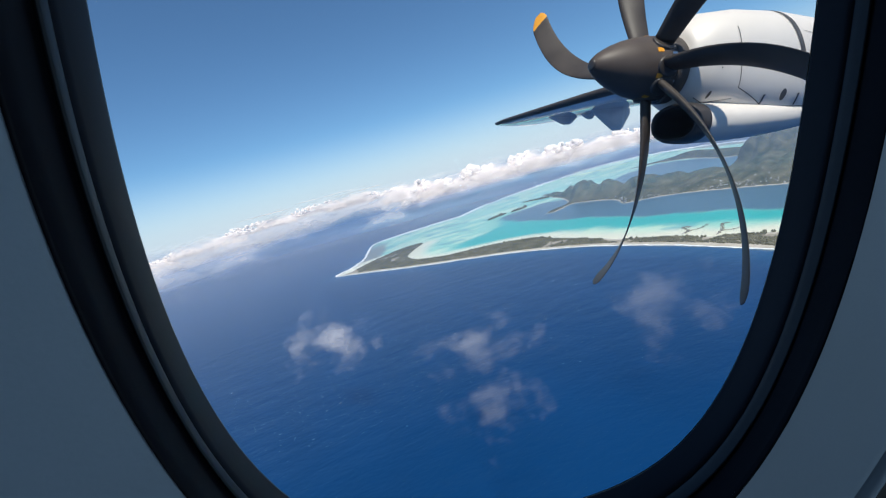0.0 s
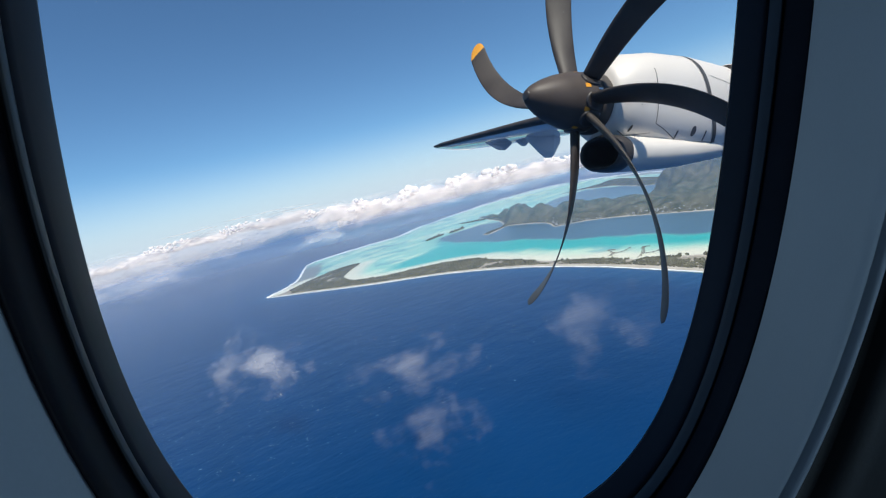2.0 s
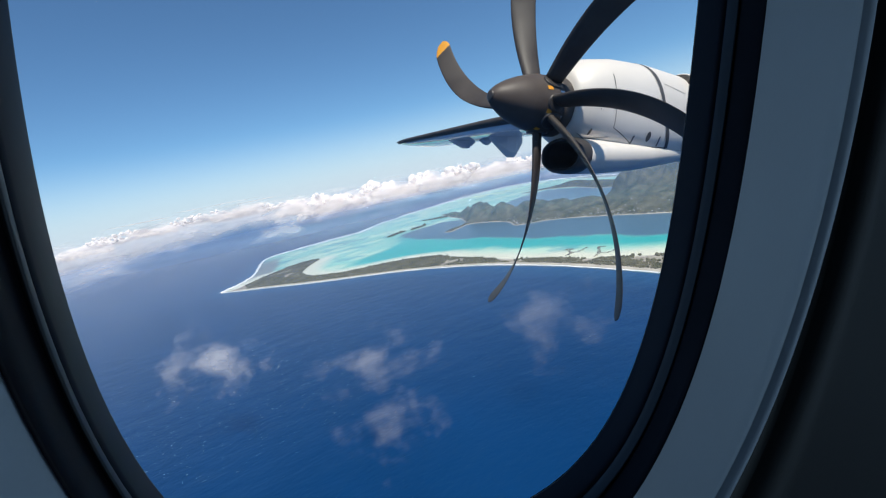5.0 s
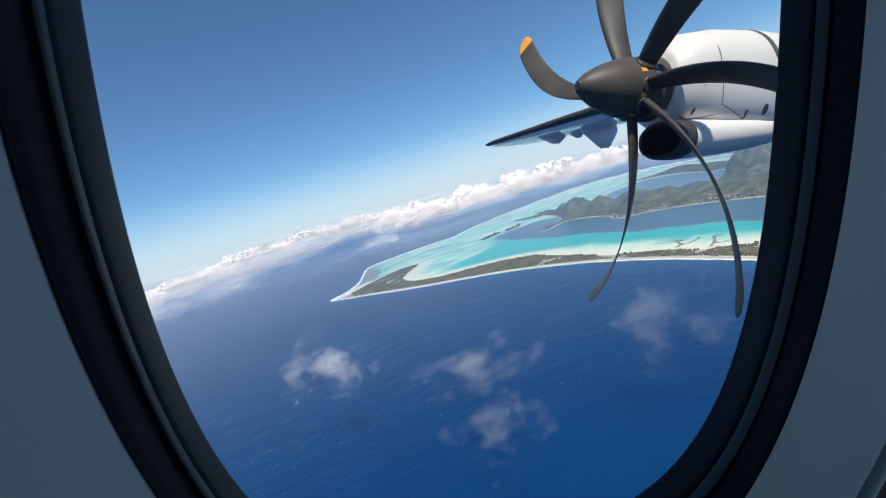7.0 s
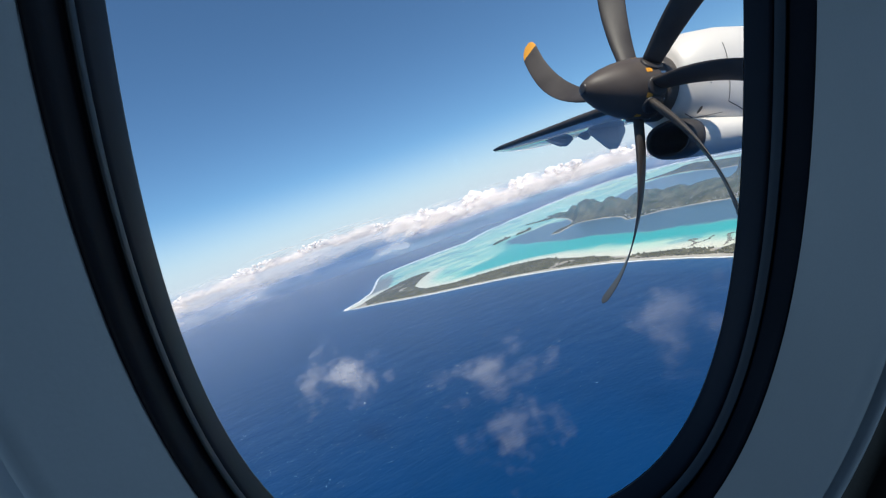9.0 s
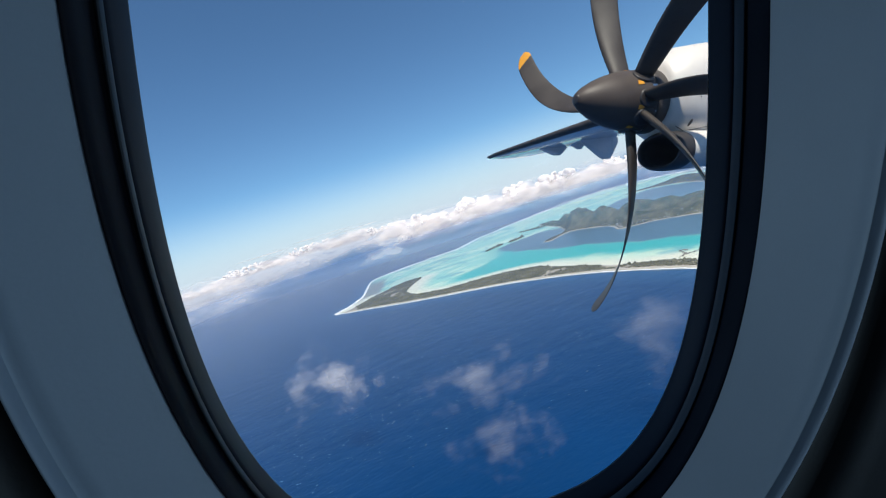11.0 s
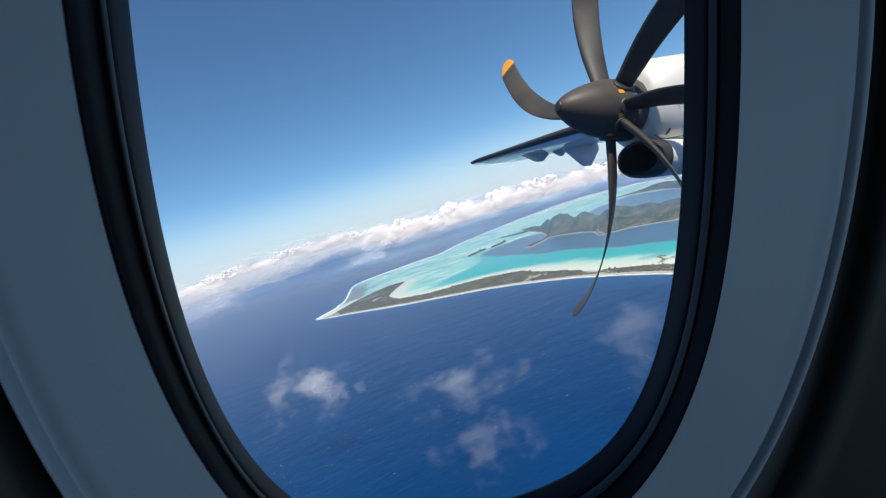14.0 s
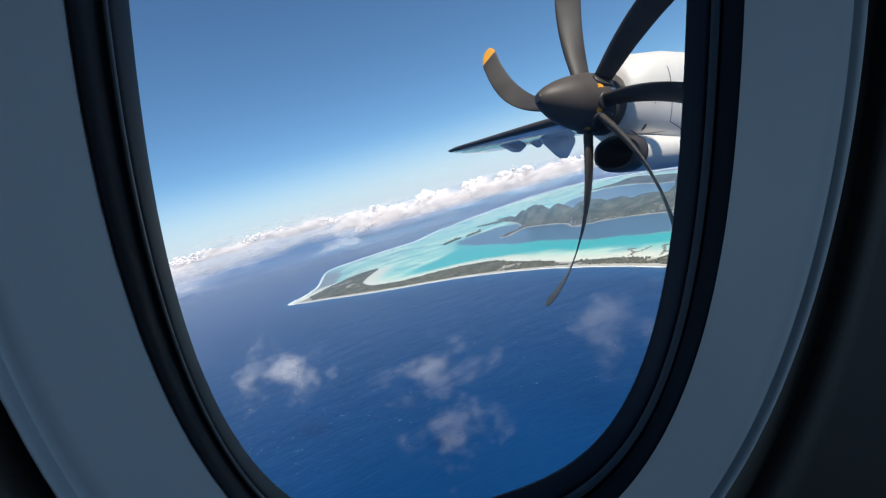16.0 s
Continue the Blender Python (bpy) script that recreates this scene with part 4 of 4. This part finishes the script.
def blade_rings(r0, r1, steps):
    """Stations of a swept propeller blade that stands along +z from the hub's axis y."""
    rings = []
    for k in range(steps + 1):
        r = r0 + (r1 - r0) * k / steps
        u = (r - 0.2) / 1.76
        chord = 0.150 + 0.098 * math.sin(min(1, u * 1.25) * math.pi * 0.62) * (1 - 0.25 * u)
        if u > 0.93:
            chord *= max(0.12, math.sqrt(max(0.0, 1 - ((u - 0.93) / 0.075) ** 2)))
        thick = chord * (0.42 - 0.36 * min(1, u * 2.2)) if u < 0.45 else chord * 0.055
        pitch = radians(66 - 34 * u)                        # angle of the chord to the disc's plane
        sweep = radians(-3 + 25 * max(0.0, u - 0.12) ** 1.5)
        cx, cz = r * math.sin(-sweep), r * math.cos(sweep)
        rad, tan = Vector((math.sin(-sweep), 0, math.cos(sweep))), Vector((math.cos(sweep), 0, math.sin(sweep)))
        along = tan * math.cos(pitch) + Vector((0, 1, 0)) * math.sin(pitch)
        up = tan * -math.sin(pitch) + Vector((0, 1, 0)) * math.cos(pitch)
        ringb = []
        for m in range(20):
            a = 2 * math.pi * m / 20
            ringb.append(tuple(Vector((cx, 0, cz)) + along * (chord / 2 * math.cos(a)) + up * (thick / 2 * math.sin(a) * (1 + 0.3 * math.cos(a)))))
        rings.append(ringb)
    return rings


def blade(phi, tip_mat, tip_label):
    b = part("blade", loft(blade_rings(0.235, 1.86, 34), cap_start=True, cap_end=False), BLACK_BLADE, prop, "black scimitar blade")
    part("tip", loft(blade_rings(1.86, 1.962, 8), cap_end=True), tip_mat, b, tip_label)
    cuff = [[(r * math.cos(a), 1.25 * r * math.sin(a), z) for a in np.linspace(0, 2 * math.pi, 24, endpoint=False)] for z, r in ((0.20, 0.080), (0.245, 0.080), (0.251, 0.074), (0.252, 0.05))]
    part("cuff", loft(cuff, cap_end=True), INTAKE_RUBBER, b, "dark rubber blade root cuff")
    b.matrix_basis = Matrix.Translation((AX, HUB_Y, HUB_Z)) @ Matrix.Rotation(phi, 4, "Y")


# the blades as they stand; the two that hang low show no orange
for phi in (79, 18, 312, 264):
    blade(radians(phi), YELLOW, "orange painted blade tip")
for phi in (228, 181):
    blade(radians(phi), BLACK_BLADE, "dull dark blade tip")


def spinner_patch(phi, y, width, length, mat, name, label):
    """A small painted mark on the spinner."""
    v = []
    for dy in (-length / 2, 0, length / 2):
        yy = y + dy
        r = np.interp(-yy, [-s[0] for s in SPIN], [s[1] for s in SPIN]) + 0.003
        for da in (-width / 2, 0, width / 2):
            a = phi + da / r
            v.append((AX + r * math.sin(a), yy, HUB_Z + r * math.cos(a)))
    part(name, (v, [(0, 1, 4, 3), (1, 2, 5, 4), (3, 4, 7, 6), (4, 5, 8, 7)]), mat, prop, label)


for phi in (347, 293, 246, 200, 128, 47):
    spinner_patch(radians(phi), -2.67, 0.036, 0.050, YELLOW, "balance_mark", "yellow painted mark")
    spinner_patch(radians(phi - 6), -2.79, 0.018, 0.045, METAL, "fastener", "bright metal fastener")

# ---- wing ----
wing = thing("wing", "slender straight wing with grey underside", "wing", CRAFT)


def airfoil(x, y_le, chord, z, thick, n=22):
    pts = []
    for k in range(n):
        a = 2 * math.pi * k / n
        u = 0.5 - 0.5 * math.cos(a)
        t = thick * chord * (1.4 * math.sqrt(max(u, 0)) * (1 - u) + 0.10 * u * (1 - u)) * (1.0 if a < math.pi else -0.62)
        pts.append((x, y_le - u * chord, z + t))
    return pts


WING = ((1.2, -5.55, 2.5, 1.40, 0.15), (3.0, -5.55, 2.5, 1.40, 0.15), (4.9, -5.55, 2.4, 1.40, 0.15), (8.0, -5.58, 1.95, 1.40, 0.14), (11.7, -5.72, 1.50, 1.385, 0.13),
        (12.25, -5.80, 1.32, 1.38, 0.12), (12.5, -5.98, 0.9, 1.38, 0.08))
part("wing_panel", loft([airfoil(*w) for w in WING], cap_start=True, cap_end=True), GREY_PAINT, wing)
boot = [[p for p in airfoil(x, y + 0.004, c, z, t * 1.02)][:4] + [p for p in airfoil(x, y + 0.004, c, z, t * 1.02)][-2:] for x, y, c, z, t in WING]
boot = [r[4:] + r[:4] for r in boot]
part("de_icing_boot", loft(boot, closed=False), BLACK_BLADE, wing, "black rubber de-icing boot")
for x, y, z, ln, dp in ((8.75, -7.0, 1.34, 1.0, 0.46), (10.1, -6.6, 1.36, 0.85, 0.21), (9.65, -7.05, 1.36, 0.4, 0.12)):
    rows = []
    for u, s in ((0.0, 0.06), (0.06, 0.22), (0.5, 0.86), (0.62, 1.0), (0.78, 0.98), (0.86, 0.8), (1.0, 0.28)):
        w = 0.085 * min(1.0, 0.25 + 1.5 * u) * (1.0 if u < 0.8 else 0.7)
        rows.append([(x + sx * w, y + ln * (0.5 - u), z + 0.05 - (dp * s + 0.05) * sz) for sx, sz in ((-1, 0), (-1, 0.75), (-0.45, 1), (0.45, 1), (1, 0.75), (1, 0))])
    part("flap_fairing", loft(rows, cap_start=True, cap_end=True), GREY_PAINT, wing, "grey angular flap hinge fairing", smooth=False)

# ---- buildings of the island ----
THATCH = material("thatch", (0.22, 0.20, 0.17), 0.95, second=(0.32, 0.30, 0.26), scale=0.3, fine=3)
TIMBER = material("grey_timber", (0.26, 0.23, 0.19), 0.9, scale=0.4, amount=0.4, fine=4)
PLASTER = material("pale_plaster", (0.55, 0.54, 0.51), 0.85, scale=0.3, amount=0.25, fine=3)
ROOFING = material("roof_sheet", (0.45, 0.40, 0.36), 0.6, second=(0.62, 0.60, 0.57), scale=0.2, fine=2)


def prism(w, d, z0, z1, over, rise):
    """A hipped roof over a w by d plan."""
    a, b = w / 2 + over, d / 2 + over
    v = [(-a, -b, z0), (a, -b, z0), (a, b, z0), (-a, b, z0), (-a * 0.25, 0, z0 + rise), (a * 0.25, 0, z0 + rise)]
    return v, [(3, 2, 1, 0), (0, 1, 5, 4), (2, 3, 4, 5), (1, 2, 5), (3, 0, 4)]


def bungalow(m):
    t = thing("overwater_bungalow", "thatched bungalow on stilts over the lagoon", "bungalow", m, "overwater bungalows")
    part("platform", box((-3.0, -2.4, 1.0), (3.0, 2.4, 1.3)), TIMBER, t, smooth=False)
    part("wall", box((-2.0, -1.6, 1.3), (2.0, 1.6, 3.0)), TIMBER, t, smooth=False)
    part("roof", prism(4.0, 3.2, 2.8, 3, 0.9, 2.4), THATCH, t, "grey-brown thatched roof", smooth=False)
    for x in (-2.4, 2.4):
        for y in (-1.9, 1.9):
            part("stilt", box((x - 0.12, y - 0.12, -1.0), (x + 0.12, y + 0.12, 1.1)), TIMBER, t, smooth=False)
    return t


def jetty(points):
    pts = spline(points, 6)
    tang = np.gradient(pts, axis=0)
    tang /= np.hypot(*tang.T)[:, None]
    nor = np.stack([-tang[:, 1], tang[:, 0]], 1) * 0.9
    rings = [[(*(p + n), 1.15), (*(p - n), 1.15), (*(p - n), 0.9), (*(p + n), 0.9)] for p, n in zip(pts, nor)]
    ob = mesh_object("jetty", *loft(rings, cap_start=True, cap_end=True), TIMBER, smooth=False)
    return tagged(ob, "narrow timber jetty between the bungalows", "jetty", group="jetties")


first = None
rng_b = np.random.default_rng(12)
ARMS = (((659, -622), (662, -640), (670, -650), (697, -664)), ((697, -664), (692, -671), (682, -668)), ((664, -644), (655, -662), (661, -690)),
        ((590, -628), (600, -652), (611, -668), (629, -688)), ((629, -688), (634, -698), (625, -703)), ((601, -654), (584, -666), (588, -697)))
for row in ARMS:
    arms = [(x + 13, y - 36) for x, y in row]
    jetty(arms)
    line = spline(arms, 12)
    for k, p in enumerate(line[6::3] if row[0][1] > -640 else line[3::3]):
        side = 2.6 if k % 2 else -2.6
        m = pose(p[0] + side * 0.9, p[1] + side * 0.35, 0, 0, 0, rng_b.uniform(-40, 40)) @ Matrix.Scale(rng_b.uniform(0.5, 0.64), 4)
        if first is None:
            first = bungalow(m)
        else:
            copy_thing(first, m)


def house(m, roof):
    t = thing("house", "small pale house among trees on the shore", "house", m, "shore houses")
    part("wall", box((-3.2, -2.2, -1.0), (3.2, 2.2, 2.6)), PLASTER, t, smooth=False)
    part("roof", prism(6.4, 4.4, 2.5, 3, 0.6, 1.5), roof, t, smooth=False)
    return t


kinds = [house(pose(1120, -975, 2.5) @ Matrix.Scale(0.6, 4), ROOFING), house(pose(1128, -984, 3.0) @ Matrix.Scale(0.6, 4), PLASTER)]
near_shore = spline(MAIN[3:14], 40)
for k in range(190):
    p = near_shore[int(rng_b.uniform(0.1, 0.98) ** 0.8 * len(near_shore))]
    if k < 34:
        p = np.array([865 + rng_b.normal(0, 40), -1045.0])
    q = np.array([[p[0] + rng_b.normal(0, 8), p[1] - abs(rng_b.normal(11, 8 if k % 4 else 34)) - 5]])
    d = depth_in(q, main_plan)
    if d[0] < 6:
        continue
    z = relief(q, d)[0]
    copy_thing(kinds[k % 2], pose(q[0, 0], q[0, 1], z + 0.8, 0, 0, rng_b.uniform(-60, 60)) @ Matrix.Scale(rng_b.uniform(0.4, 0.8), 4))
